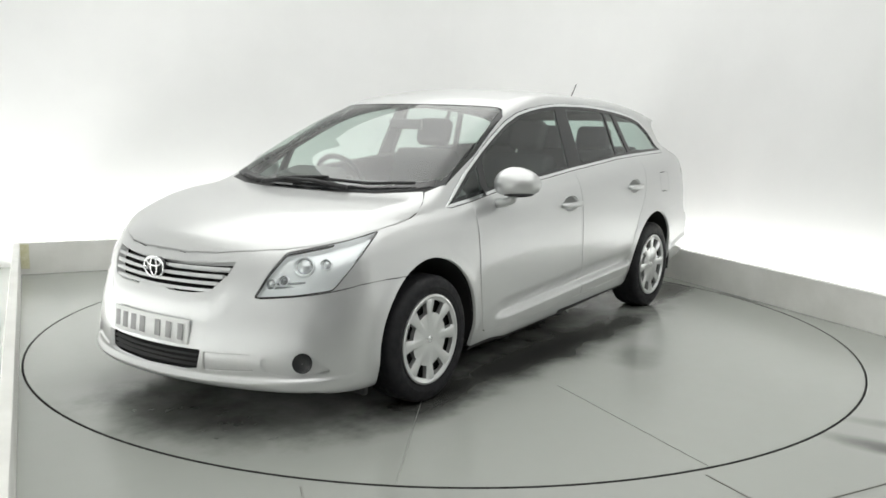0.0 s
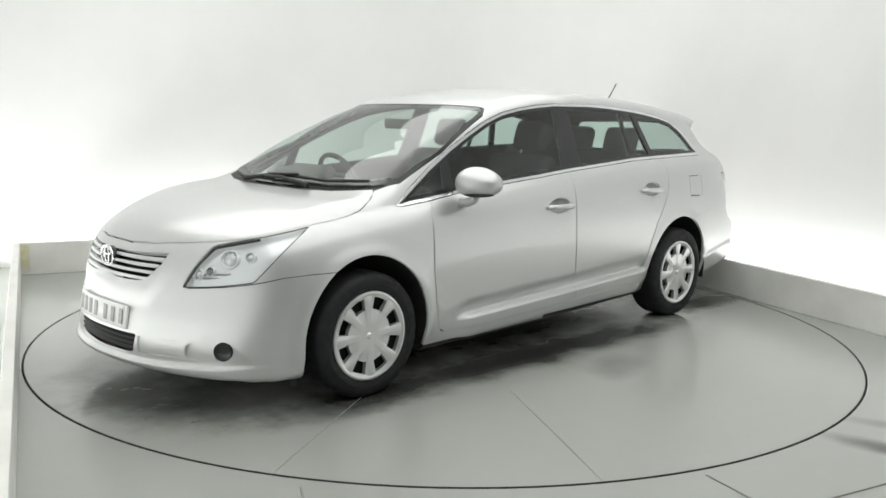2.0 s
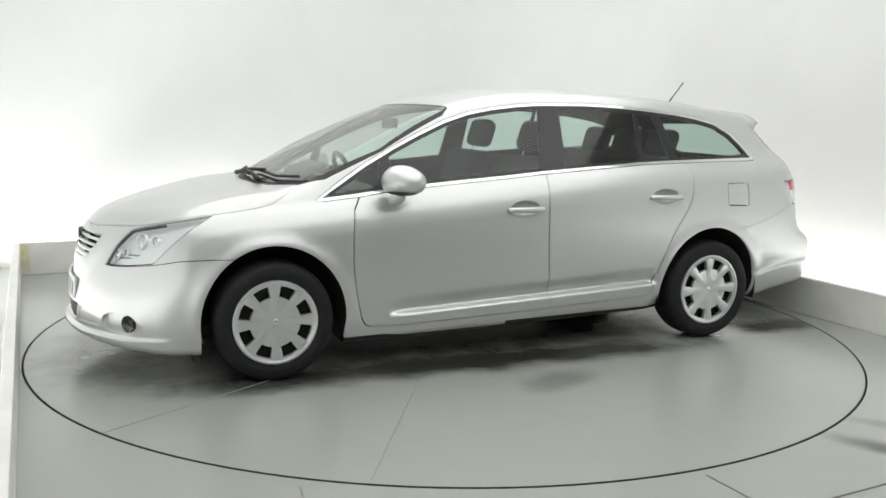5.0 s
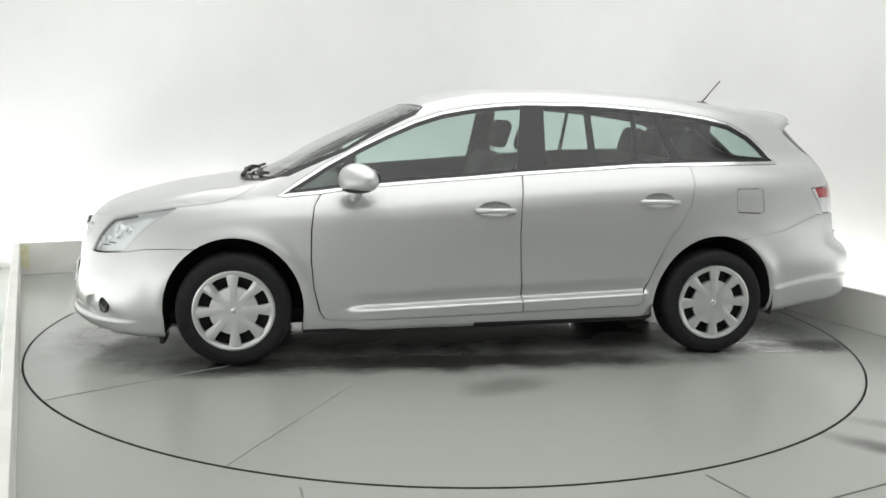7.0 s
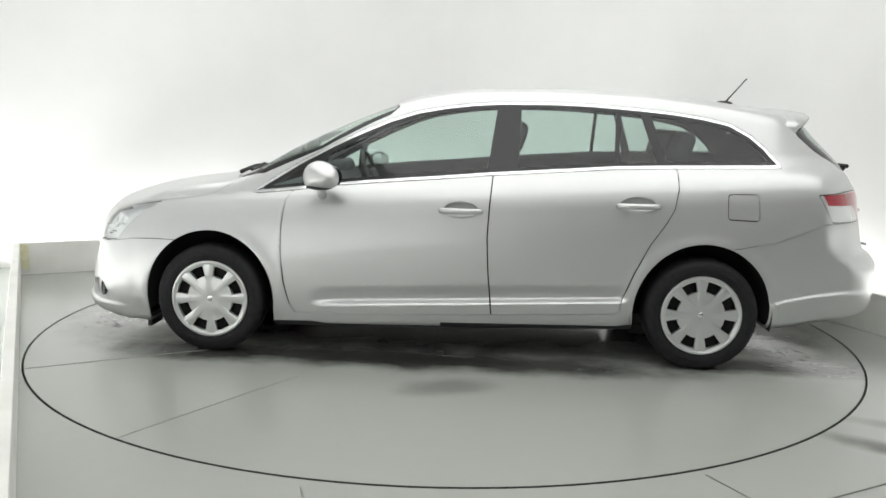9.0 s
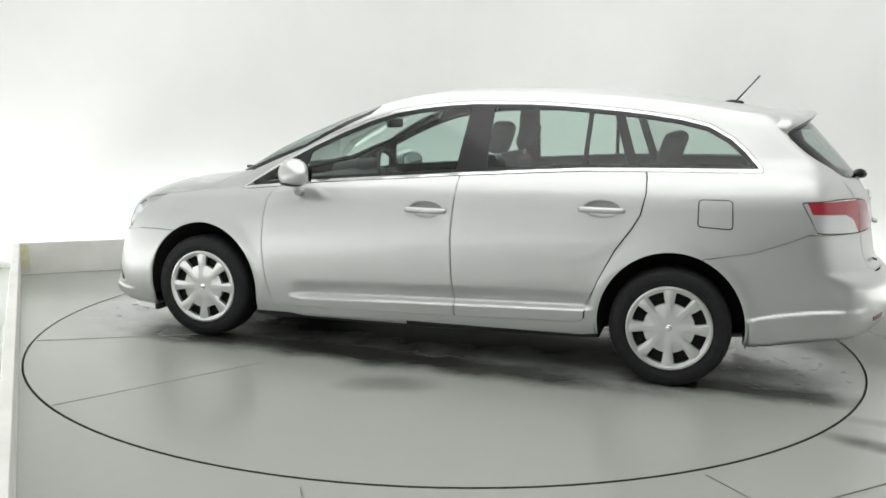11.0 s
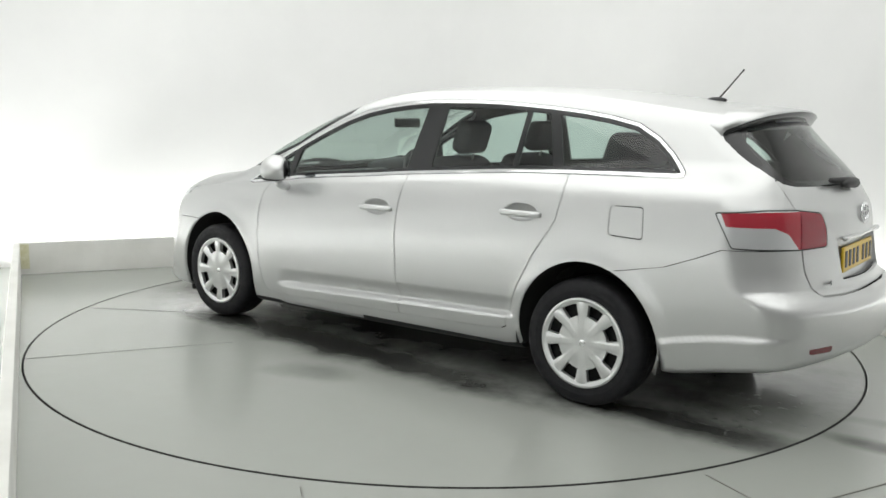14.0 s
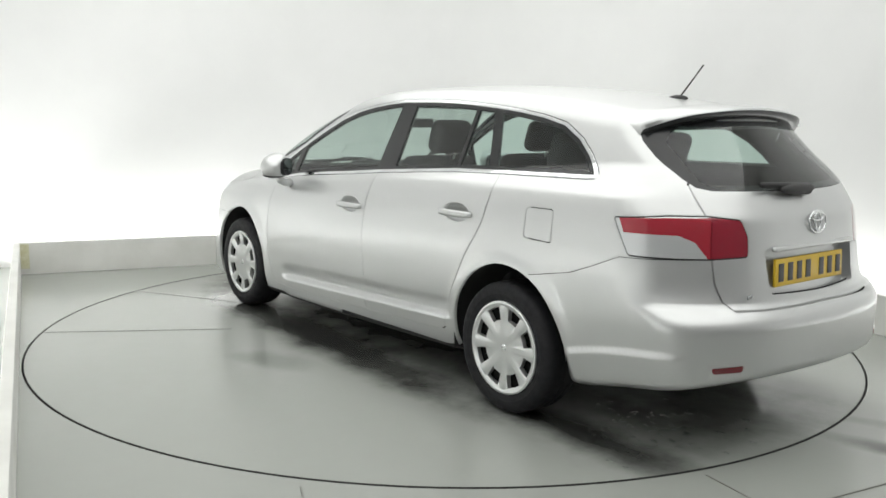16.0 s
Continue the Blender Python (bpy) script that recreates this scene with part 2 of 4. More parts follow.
def build_booth():
    # floor with a round opening for the turntable
    b = bmesh.new()
    n = 128
    ring = [b.verts.new((math.cos(2 * math.pi * i / n) * (TABLE_R + GROOVE_W), math.sin(2 * math.pi * i / n) * (TABLE_R + GROOVE_W), 0)) for i in range(n)]
    deep = [b.verts.new((v.co.x, v.co.y, -0.08)) for v in ring]
    wide = [b.verts.new((v.co.x * 4.6, v.co.y * 4.6, 0)) for v in ring]
    for i in range(n):
        j = (i + 1) % n
        b.faces.new((ring[i], wide[i], wide[j], ring[j]))
        b.faces.new((ring[j], deep[j], deep[i], ring[i]))
    floor = structure("floor", b, FLOOR, "grey painted concrete floor with stains and scuffs")
    for (x0, y0), (x1, y1) in (((-0.515, -2.485), (-0.35, -3.05)), ((1.02, -2.30), (1.35, -2.95)), ((1.20, -2.60), (2.3, -2.03))):
        m = Vector(((x0 + x1) / 2, (y0 + y1) / 2, 0.002))
        part("floor_seam", box(math.hypot(x1 - x0, y1 - y0), 0.007, 0.003), SEAM, floor, "thin dark floor seam", Matrix.Translation(m) @ Matrix.Rotation(math.atan2(y1 - y0, x1 - x0), 4, "Z"), False)
    b = sheet([(math.cos(a) * 2.6, math.sin(a) * 2.6) for a in [2 * math.pi * i / 48 for i in range(48)]], -0.075)
    structure("turntable_pit", b, GROOVE, "dark pit under the turntable")
    t = 0.12
    W, G = WIDE, GAP
    # back and right wall flow into one another in a wide cove
    cove = 1.5
    structure("wall_back", box(W + 2 * G + t - cove, t, HIGH, 0, ((W - t - cove) / 2, G + t / 2, HIGH / 2)), WALL, "white painted back wall lit from the trough below", ROOM)
    structure("wall_right", box(t, DEEP + G - cove, HIGH, 0, (W + G + t / 2, (G - cove - DEEP) / 2, HIGH / 2)), WALL, "white painted side wall lit from the trough below", ROOM)
    b = bmesh.new()
    n = 32
    rows = []
    for i in range(n + 1):
        a = math.pi / 2 * i / n
        rows.append([b.verts.new((W + G - cove + math.sin(a) * r, G - cove + math.cos(a) * r, z)) for r, z in ((cove, 0), (cove, HIGH), (cove + t, HIGH), (cove + t, 0))])
    for p, q in zip(rows, rows[1:]):
        for j in range(4):
            b.faces.new((p[j], p[(j + 1) % 4], q[(j + 1) % 4], q[j]))
    bmesh.ops.recalc_face_normals(b, faces=b.faces)
    structure("wall_corner", b, WALL, "white painted rounded corner between two walls", ROOM, True).data.set_sharp_from_angle(angle=radians(40))
    structure("wall_left", box(t, DEEP + G, HIGH, 0, (-G - t / 2, (G - DEEP) / 2, HIGH / 2)), WALL, "white painted side wall lit from the trough below", ROOM)
    # added out of view behind the camera; its dark tone darkens the car's reflections
    structure("wall_front", box(W + 2 * G + 2 * t, t, HIGH, 0, (W / 2, -DEEP - t / 2, HIGH / 2)), UNSEEN_FRONT, "unseen dark grey front wall, added to darken reflections in the car", ROOM)
    structure("ceiling", box(W + 2 * G + 2 * t, DEEP + G + 2 * t, t, 0, (W / 2, (G - DEEP) / 2, HIGH + t / 2)), CEILING, "plain white ceiling", ROOM)
    k = 0.05
    structure("kerb_back", box(W + 2 * k, k, KERB, 0.004, (W / 2, k / 2, KERB / 2)), KERB_PAINT, "low off-white kerb board along the back wall", ROOM)
    part("kerb_tape", box(0.07, 0.006, 0.20, 0.001, (0.03, -0.004, 0.15)), TAPE, bpy.data.objects["kerb_back"], "faded yellow tape")
    structure("kerb_right", box(k, DEEP - 0.01, KERB, 0.004, (W + k / 2, -DEEP / 2 - 0.005, KERB / 2)), KERB_PAINT, "low off-white kerb board along the side wall", ROOM)
    structure("kerb_left", box(k, DEEP - 0.01, KERB, 0.004, (-k / 2, -DEEP / 2 - 0.005, KERB / 2)), KERB_PAINT, "low off-white kerb board along the side wall", ROOM @ pose(0, 0, 0, 0, 0, 0.95))


def build_turntable():
    base = new("turntable")
    tagged(base, "round grey painted turntable plate flush with the floor", "turntable")
    n = 128
    pts = [(math.cos(2 * math.pi * i / n) * TABLE_R, math.sin(2 * math.pi * i / n) * TABLE_R) for i in range(n)]
    b = sheet(pts, 0.0, 0.05)
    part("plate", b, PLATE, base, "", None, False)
    b = lathe([(TABLE_R + 0.001, -0.03), (TABLE_R + 0.001, 0.002), (TABLE_R - 0.003, 0.003), (TABLE_R - 0.004, -0.001)], 128)
    part("rim", b, GROOVE, base, "dark steel edge ring", pose(0, 0, 0, 90, 0, 0))
    for a0, r0 in ((60.4, 1.35), (31.0, 1.5)):
        r1 = TABLE_R - 0.012
        at = Matrix.Rotation(radians(a0), 4, "Z") @ Matrix.Translation(((r0 + r1) / 2, 0, 0.0015))
        part("plate_seam", box(r1 - r0, 0.0016, 0.0025), PLATE_SEAM, base, "thin seam between floor plates", at, False)
    # drops of water that ran off the car
    rng = random.Random(5)
    b = bmesh.new()
    for k in range(120):
        x, y = rng.gauss(-2.02, 0.15), rng.gauss(0.40, 0.17)
        if k > 95:
            x, y = rng.gauss(2.05, 0.10), rng.gauss(0.25, 0.22)
        if math.hypot(x, y) > TABLE_R - 0.06:
            continue
        r = rng.uniform(0.004, 0.013)
        d = ball(r * rng.uniform(1.0, 2.4), r, 0.002, (0, 0, 0), 10, 6)
        add_to(b, d, pose(x, y, 0.001, 0, 0, rng.uniform(-40, 40)))
    tagged(part("puddle", b, WATER, base, "scattered clear water"), "", "", "", "stuff")
    return base


build_booth()
turntable = build_turntable()


# ---- the car: x forward, y to its left, origin on the ground between the wheels ----
def curve(*pairs):
    """A smooth monotone curve through (x, y) pairs in rising x."""
    xs, ys = np.array([p[0] for p in pairs], float), np.array([p[1] for p in pairs], float)
    h, d = np.diff(xs), np.diff(ys) / np.diff(xs)
    m = np.zeros(len(xs))
    m[0], m[-1] = d[0], d[-1]
    for i in range(1, len(xs) - 1):
        if d[i - 1] * d[i] > 0:
            m[i] = 2 * d[i - 1] * d[i] / (d[i - 1] + d[i])

    def at(x):
        x = np.clip(np.asarray(x, float), xs[0], xs[-1])
        i = np.clip(np.searchsorted(xs, x) - 1, 0, len(xs) - 2)
        t = (x - xs[i]) / h[i]
        return ((2 * t**3 - 3 * t**2 + 1) * ys[i] + (t**3 - 2 * t**2 + t) * h[i] * m[i]
                + (3 * t**2 - 2 * t**3) * ys[i + 1] + (t**3 - t**2) * h[i] * m[i + 1])
    return at


# height of the body along its middle: spoiler edge, roof, windscreen, bonnet, nose
TOP = curve((-2.3, 1.34), (-2.0, 1.393), (-1.64, 1.444), (-1.3, 1.483), (-0.95, 1.508), (-0.5, 1.518), (-0.1, 1.510), (0.2, 1.470), (0.45, 1.384),
            (0.888, 1.167), (1.31, 0.972), (1.42, 0.951), (1.61, 0.935), (1.79, 0.91), (1.97, 0.865), (2.12, 0.81), (2.23, 0.745), (2.45, 0.56))
SWEEP = curve((-0.3, 0.0), (0.4, 0.0), (0.9, 0.02), (1.2, 0.14), (1.6, 0.42), (2.0, 0.62), (2.4, 0.66))        # how far the top sweeps back to the sides
CROWN = curve((-2.3, 0.18), (-1.0, 0.13), (0.2, 0.12), (0.8, 0.0))
PLAN = curve((-2.45, 0.74), (-2.2, 0.80), (-1.95, 0.833), (-1.6, 0.855), (-1.2, 0.862), (0.0, 0.866), (1.2, 0.862), (1.6, 0.852), (1.85, 0.825), (2.05, 0.775), (2.3, 0.69))
BELT = curve((-1.9, 1.115), (-1.18, 1.088), (-0.56, 1.056), (0.05, 1.008), (0.67, 0.955), (1.08, 0.909), (1.8, 0.85), (2.3, 0.8))
TUCK = curve((0.0, 0.10), (0.05, 0.062), (0.12, 0.030), (0.2, 0.013), (0.36, 0.0), (0.55, 0.004), (0.66, 0.016), (0.76, 0.036), (0.9, 0.075))
NARROW = curve((-2.3, 0.15), (-2.0, 0.105), (-1.85, 0.072), (-1.7, 0.045), (-0.8, 0.0))
NOSE = curve((0.1, 2.26), (0.2, 2.332), (0.236, 2.333), (0.256, 2.312), (0.3, 2.314), (0.42, 2.295), (0.55, 2.26), (0.65, 2.235), (0.74, 2.215), (0.9, 2.15))
TAIL = curve((0.15, 2.37), (0.25, 2.42), (0.4, 2.462), (0.55, 2.465), (0.6, 2.44), (0.64, 2.39), (0.8, 2.355), (0.95, 2.33), (1.03, 2.285), (1.06, 2.265), (1.34, 2.02), (1.5, 1.88))
UNDER = curve((-2.45, 0.36), (-2.2, 0.305), (-2.0, 0.272), (-1.75, 0.225), (-1.0, 0.198), (1.0, 0.158), (1.75, 0.155), (2.1, 0.19), (2.4, 0.22))
WHEEL_X, WHEEL_Z = 1.355, 0.305


def smax(a, b, k):
    h = np.maximum(k - np.abs(a - b), 0) / k
    return np.maximum(a, b) + h * h * k * 0.25


def ramp(v, a, b):
    t = np.clip((v - a) / (b - a), 0, 1)
    return t * t * (3 - 2 * t)


def side_width(x, z):
    belt = BELT(x)
    low = PLAN(x) - TUCK(np.maximum(belt - z, 0))
    up = np.maximum(z - belt, 0)
    w = low - 0.41 * up - NARROW(x) * ramp(z, belt - 0.08, belt + 0.06)
    # moulded ledge along the foot of the doors
    crest = 0.322 + (0.7 - x) * 0.041
    on = ramp(x, -0.98, -0.90) * (1 - ramp(x, 0.66, 0.80))
    w = w + on * (0.020 * (1 - ramp(z, crest - 0.034, crest)) - 0.024 * (1 - ramp(z, crest, crest + 0.085)) * ramp(z, crest - 0.034, crest))
    # ledge on the rear bumper
    d = np.clip(-1.70 - x, 0, 0.5)
    crest = 0.365 + 0.30 * d - 0.27 * d * d
    on = 1 - ramp(x, -1.76, -1.70)
    w = w + on * (0.018 * (1 - ramp(z, crest - 0.012, crest + 0.018)))
    # lips of the wheel arches
    for c in (WHEEL_X, -WHEEL_X):
        r = np.hypot(x - c, z - WHEEL_Z)
        w = w + 0.012 * np.exp(-((r - 0.385) / 0.045)**2) * ramp(z, 0.18, 0.3)
    return w


def body_field(p):
    x, y, z = p[..., 0], np.abs(p[..., 1]), p[..., 2]
    y2 = y * y
    top = (z - (TOP(x + SWEEP(x) * y2) - CROWN(x) * y2)) * 0.9
    # the shield round the grille stands a little proud
    shield = 0.014 * (1 - ramp(y - 0.62 * (z - 0.6), 0.36, 0.45)) * ramp(z, 0.46, 0.56)
    front = x - (NOSE(z) + shield - 0.42 * y2 - 0.22 * y2 * y2)
    rear = -x - (TAIL(z) - 0.27 * y2 - (0.20 + 0.10 * ramp(z, 0.55, 0.72)) * y2 * y2 - 0.19 * ramp(z, 1.06, 1.30) * y2)
    g = smax(y - side_width(x, z), top, 0.058)
    g = smax(g, front, 0.10)
    g = smax(g, rear, 0.07)
    return smax(g, UNDER(x) - z, 0.04)


def cast(origins, ways, reach=2.2):
    """Where rays from inside leave the body, and the outward normals there."""
    lo, hi = np.zeros(len(origins)), np.full(len(origins), reach)
    for _ in range(34):
        mid = (lo + hi) / 2
        inside = body_field(origins + ways * mid[:, None]) < 0
        lo, hi = np.where(inside, mid, lo), np.where(inside, hi, mid)
    p = origins + ways * lo[:, None]
    e = 0.004
    n = np.stack([body_field(p + np.eye(3)[i] * e) - body_field(p - np.eye(3)[i] * e) for i in range(3)], 1)
    return p, n / np.maximum(np.linalg.norm(n, axis=1), 1e-9)[:, None]


AXIS_Z = 0.62


def shell_half():
    """The left half of the body as a list of polygons; every corner holds its place and its normal."""
    ups = np.radians(np.concatenate([np.linspace(-90, -34, 9)[:-1], np.linspace(-34, -23, 9)[:-1], np.linspace(-23, -8, 44)[:-1], np.linspace(-8, 90, 82)]))
    cols = [(-1.5, math.pi - a) for a in np.linspace(0, math.pi / 2, 60)[:-1]]
    cols += [(x, math.pi / 2) for x in np.linspace(-1.5, 1.3, 116)]
    cols += [(1.3, a) for a in np.linspace(math.pi / 2, 0, 64)[1:]]
    o, w = [], []
    for x, a in cols:
        for u in ups:
            o.append((x, 0, AXIS_Z))
            w.append((math.cos(u) * math.cos(a), math.cos(u) * math.sin(a), math.sin(u)))
    p, n = cast(np.array(o), np.array(w))
    p[:, 1] = np.where(p[:, 1] < 1e-4, 0, p[:, 1])
    v = np.concatenate([p, n], 1)
    k = len(ups)
    v = [tuple(r) for r in v.tolist()]
    polys = []
    for i in range(len(cols) - 1):
        for j in range(k - 1):
            polys.append([v[i * k + j], v[i * k + j + 1], v[(i + 1) * k + j + 1], v[(i + 1) * k + j]])
    return polys


def side(v): return v[0], v[2]
def ahead(v): return v[1], v[2]
def above(v): return v[0], v[1]
def lean(v): return v[0], v[1] - v[2]
def front_corner(v): return v[0] - v[1], v[2]
def rear_corner(v): return v[0] + v[1], v[2]


def inside_2d(q, ring):
    x, y = q
    hit = False
    for i in range(len(ring)):
        (ax, ay), (bx, by) = ring[i - 1], ring[i]
        if (ay > y) != (by > y) and x < (bx - ax) * (y - ay) / (by - ay) + ax:
            hit = not hit
    return hit


def split(polys, ring, way, test=None):
    """Cuts polygons along a closed outline seen along one way: those within it, and the rest."""
    lo = (min(p[0] for p in ring), min(p[1] for p in ring))
    hi = (max(p[0] for p in ring), max(p[1] for p in ring))
    rest, work = [], []
    for poly in polys:
        q = [way(v) for v in poly]
        us, vs = [a for a, _ in q], [b for _, b in q]
        if max(us) < lo[0] or min(us) > hi[0] or max(vs) < lo[1] or min(vs) > hi[1] or (test and not test(poly)):
            rest.append(poly)
        else:
            work.append(poly)
    for i in range(len(ring)):
        (ax, ay), (bx, by) = ring[i - 1], ring[i]
        nx, ny = by - ay, ax - bx
        e0, e1, f0, f1 = min(ax, bx), max(ax, bx), min(ay, by), max(ay, by)
        done = []
        for poly in work:
            q = [way(v) for v in poly]
            us, vs = [a for a, _ in q], [b for _, b in q]
            if max(us) < e0 or min(us) > e1 or max(vs) < f0 or min(vs) > f1:
                done.append(poly)
                continue
            d = [(u - ax) * nx + (v - ay) * ny for u, v in q]
            if min(d) > -1e-9 or max(d) < 1e-9:
                done.append(poly)
                continue
            plus, minus = [], []
            for j in range(len(poly)):
                a, b, da, db = poly[j - 1], poly[j], d[j - 1], d[j]
                if (da > 0) != (db > 0):
                    t = da / (da - db)
                    c = tuple(s + (e - s) * t for s, e in zip(a, b))
                    plus.append(c)
                    minus.append(c)
                (plus if db > 0 else minus).append(b)
            done += [r for r in (plus, minus) if len(r) > 2]
        work = done
    within = []
    for poly in work:
        q = [way(v) for v in poly]
        c = (sum(a for a, _ in q) / len(q), sum(b for _, b in q) / len(q))
        (within if inside_2d(c, ring) else rest).append(poly)
    return within, rest


def inset(ring, d):
    """An outline drawn in by d (mitred)."""
    area = sum(ring[i - 1][0] * ring[i][1] - ring[i][0] * ring[i - 1][1] for i in range(len(ring)))
    s = 1 if area > 0 else -1
    out = []
    for i in range(len(ring)):
        (ax, ay), (bx, by), (cx, cy) = ring[i - 1], ring[i], ring[(i + 1) % len(ring)]
        l1, l2 = math.hypot(bx - ax, by - ay), math.hypot(cx - bx, cy - by)
        n1, n2 = (-(by - ay) / l1 * s, (bx - ax) / l1 * s), (-(cy - by) / l2 * s, (cx - bx) / l2 * s)
        k = max(1 + n1[0] * n2[0] + n1[1] * n2[1], 0.5)
        out.append((bx + (n1[0] + n2[0]) / k * d, by + (n1[1] + n2[1]) / k * d))
    return out


def rounded(ring, r, n=4):
    """An outline with its corners rounded."""
    out = []
    for i in range(len(ring)):
        a, b, c = Vector(ring[i - 1]), Vector(ring[i]), Vector(ring[(i + 1) % len(ring)])
        k = min(r, (a - b).length * 0.45, (c - b).length * 0.45)
        p, q = b + (a - b).normalized() * k, b + (c - b).normalized() * k
        for j in range(n + 1):
            t = j / n
            out.append(tuple(p * (1 - t)**2 + b * 2 * t * (1 - t) + q * t * t))
    return out


def moved(polys, d):
    """Polygons moved along their normals."""
    return [[(x + i * d, y + j * d, z + k * d, i, j, k) for x, y, z, i, j, k in p] for p in polys]


def mirrored(polys):
    return [[(x, -y, z, i, -j, k) for x, y, z, i, j, k in p[::-1]] for p in polys]


def panel(name, polys, mat, parent, label="", flange=0.018, shadow=True):
    """One panel from polygons, with its edges turned in."""
    index, co, no, faces = {}, [], [], []

    def vert(v):
        key = (round(v[0], 5), round(v[1], 5), round(v[2], 5))
        if key not in index:
            index[key] = len(co)
            co.append(v[:3])
            no.append(Vector(v[3:]).normalized())
        return index[key]

    edges = {}
    for p in polys:
        f = []
        for v in p:
            i = vert(v)
            if i not in f:
                f.append(i)
        if len(f) > 2:
            faces.append(f)
            for j in range(len(f)):
                e = (f[j - 1], f[j])
                edges[tuple(sorted(e))] = None if tuple(sorted(e)) in edges else e
    if flange:
        turned = {}
        for e in [e for e in edges.values() if e]:
            if abs(co[e[0]][1]) < 1e-4 and abs(co[e[1]][1]) < 1e-4:
                continue
            for i in e:
                if i not in turned:
                    turned[i] = len(co)
                    co.append(tuple(Vector(co[i]) - no[i] * flange))
                    no.append(no[i])
            faces.append([e[1], e[0], turned[e[0]], turned[e[1]]])
    me = bpy.data.meshes.new(name)
    me.from_pydata(co, [], faces)
    me.shade_smooth()
    me.normals_split_custom_set_from_vertices(no)
    me.materials.append(mat)
    ob = new(name, me)
    ob.parent = parent
    if label:
        ob["label"] = label
    ob.visible_shadow = shadow
    return ob


def arc(cx, cz, rx, rz, a0, a1, n):
    return [(cx + rx * math.cos(math.radians(a0 + (a1 - a0) * i / n)), cz + rz * math.sin(math.radians(a0 + (a1 - a0) * i / n))) for i in range(n + 1)]


def build_car():
    car = new("estate_car")
    tagged(car, "silver estate car with silver wheel covers, standing on a turntable", "car")
    half = shell_half()
    liner = half

    def both(name, polys, mat, label="", **k):
        panel(name, polys, mat, car, label, **k)
        panel(name, mirrored(polys), mat, car, label, **k)

    def joined(name, polys, mat, label="", **k):
        return panel(name, polys + mirrored(polys), mat, car, label, **k)

    # wheel arches
    for c in (WHEEL_X, -WHEEL_X):
        ring = [(c + 0.358, 0.0)] + arc(c, 0.31, 0.366, 0.385, -8, 188, 28) + [(c - 0.358, 0.0)]
        _, half = split(half, ring, side, lambda p: p[0][1] > 0.45)
    liner = half

    # side windows: chrome surround, black pillars, panes
    outer = [(1.13, 0.903), (1.01, 0.990), (0.866, 1.081), (0.69, 1.176), (0.533, 1.252), (0.376, 1.320), (0.22, 1.370), (0.062, 1.399), (-0.094, 1.418),
             (-0.25, 1.429), (-0.56, 1.431), (-0.72, 1.426), (-0.876, 1.416), (-1.033, 1.404), (-1.19, 1.388), (-1.348, 1.365), (-1.49, 1.333),
             (-1.605, 1.270), (-1.680, 1.205), (-1.752, 1.124), (-1.754, 1.098), (-1.70, 1.094), (-1.487, 1.090), (-1.18, 1.083), (-0.872, 1.073), (-0.565, 1.051),
             (-0.194, 1.024), (0.054, 1.001), (0.365, 0.976), (0.676, 0.948), (0.895, 0.918), (1.08, 0.898)]
    win, half = split(half, outer, side, lambda p: p[0][1] > 0.3)
    inner = inset(outer, 0.018)
    dark, chrome = split(win, inner, side)
    chrome, seal = split(chrome, inset(outer, 0.0045), side)
    both("window_seal", moved(seal, -0.004), PLASTIC, "thin black window seal")
    both("window_trim", moved(chrome, 0.003), CHROME, "thin chrome strip round the side windows")
    inner2 = inset(outer, 0.036)

    def clip(a, b):
        """The stretch of the inner outline between two slanted lines (x at z 0.9 and x at z 1.45)."""
        keep = []
        for q in [inner2]:
            r = q
            for (x0, x1), s in ((a, 1), (b, -1)):
                out = []
                f = lambda p: (p[0] - (x0 + (x1 - x0) * (p[1] - 0.9) / 0.55)) * s
                for i in range(len(r)):
                    p0, p1 = r[i - 1], r[i]
                    d0, d1 = f(p0), f(p1)
                    if (d0 > 0) != (d1 > 0):
                        t = d0 / (d0 - d1)
                        out.append((p0[0] + (p1[0] - p0[0]) * t, p0[1] + (p1[1] - p0[1]) * t))
                    if d1 > 0:
                        out.append(p1)
                r = out
            keep = r
        return keep

    panes = [("front_quarter_pane", (0.80, 0.70), (1.4, 1.4)), ("front_door_pane", (-0.16, -0.235), (0.745, 0.655)),
             ("rear_door_pane", (-0.858, -0.880), (-0.345, -0.36)), ("rear_door_quarter_pane", (-1.165, -0.985), (-0.882, -0.904)), ("rear_quarter_pane", (-1.9, -1.9), (-1.222, -1.035))]
    for name, a, b in panes:
        pane, dark = split(dark, clip(a, b), side)
        both(name, moved(pane, -0.004), GLASS, "green-tinted side window", flange=0, shadow=False)
    both("pillar_trim", dark, GLOSS_BLACK, "black window pillars")

    def top_only(p):
        return p[0][5] > 0.12 and p[0][2] > 0.66

    # windscreen
    screen = [(1.315, 0.0), (1.305, 0.2), (1.265, 0.42), (1.185, 0.63), (1.13, 0.712), (1.07, 0.722), (0.753, 0.682), (0.37, 0.612), (0.325, 0.58), (0.36, 0.36), (0.378, 0.18), (0.385, 0.0), (0.385, -0.2), (1.315, -0.2)]
    glassy, half = split(half, screen, above, top_only)
    clear, frit = split(glassy, [(x, y - 0.008 if y > 0.5 else y) if 0.5 < x < 1.0 else ((x - 0.05, min(y, 0.700)) if x >= 1.0 else (x + 0.012, min(y, 0.590))) for x, y in screen], above)
    joined("windscreen", moved(clear, -0.003), SCREEN, "clear raked windscreen", flange=0, shadow=False)
    joined("windscreen_frame", moved(frit, -0.002), GLOSS_BLACK, "black band round the windscreen")

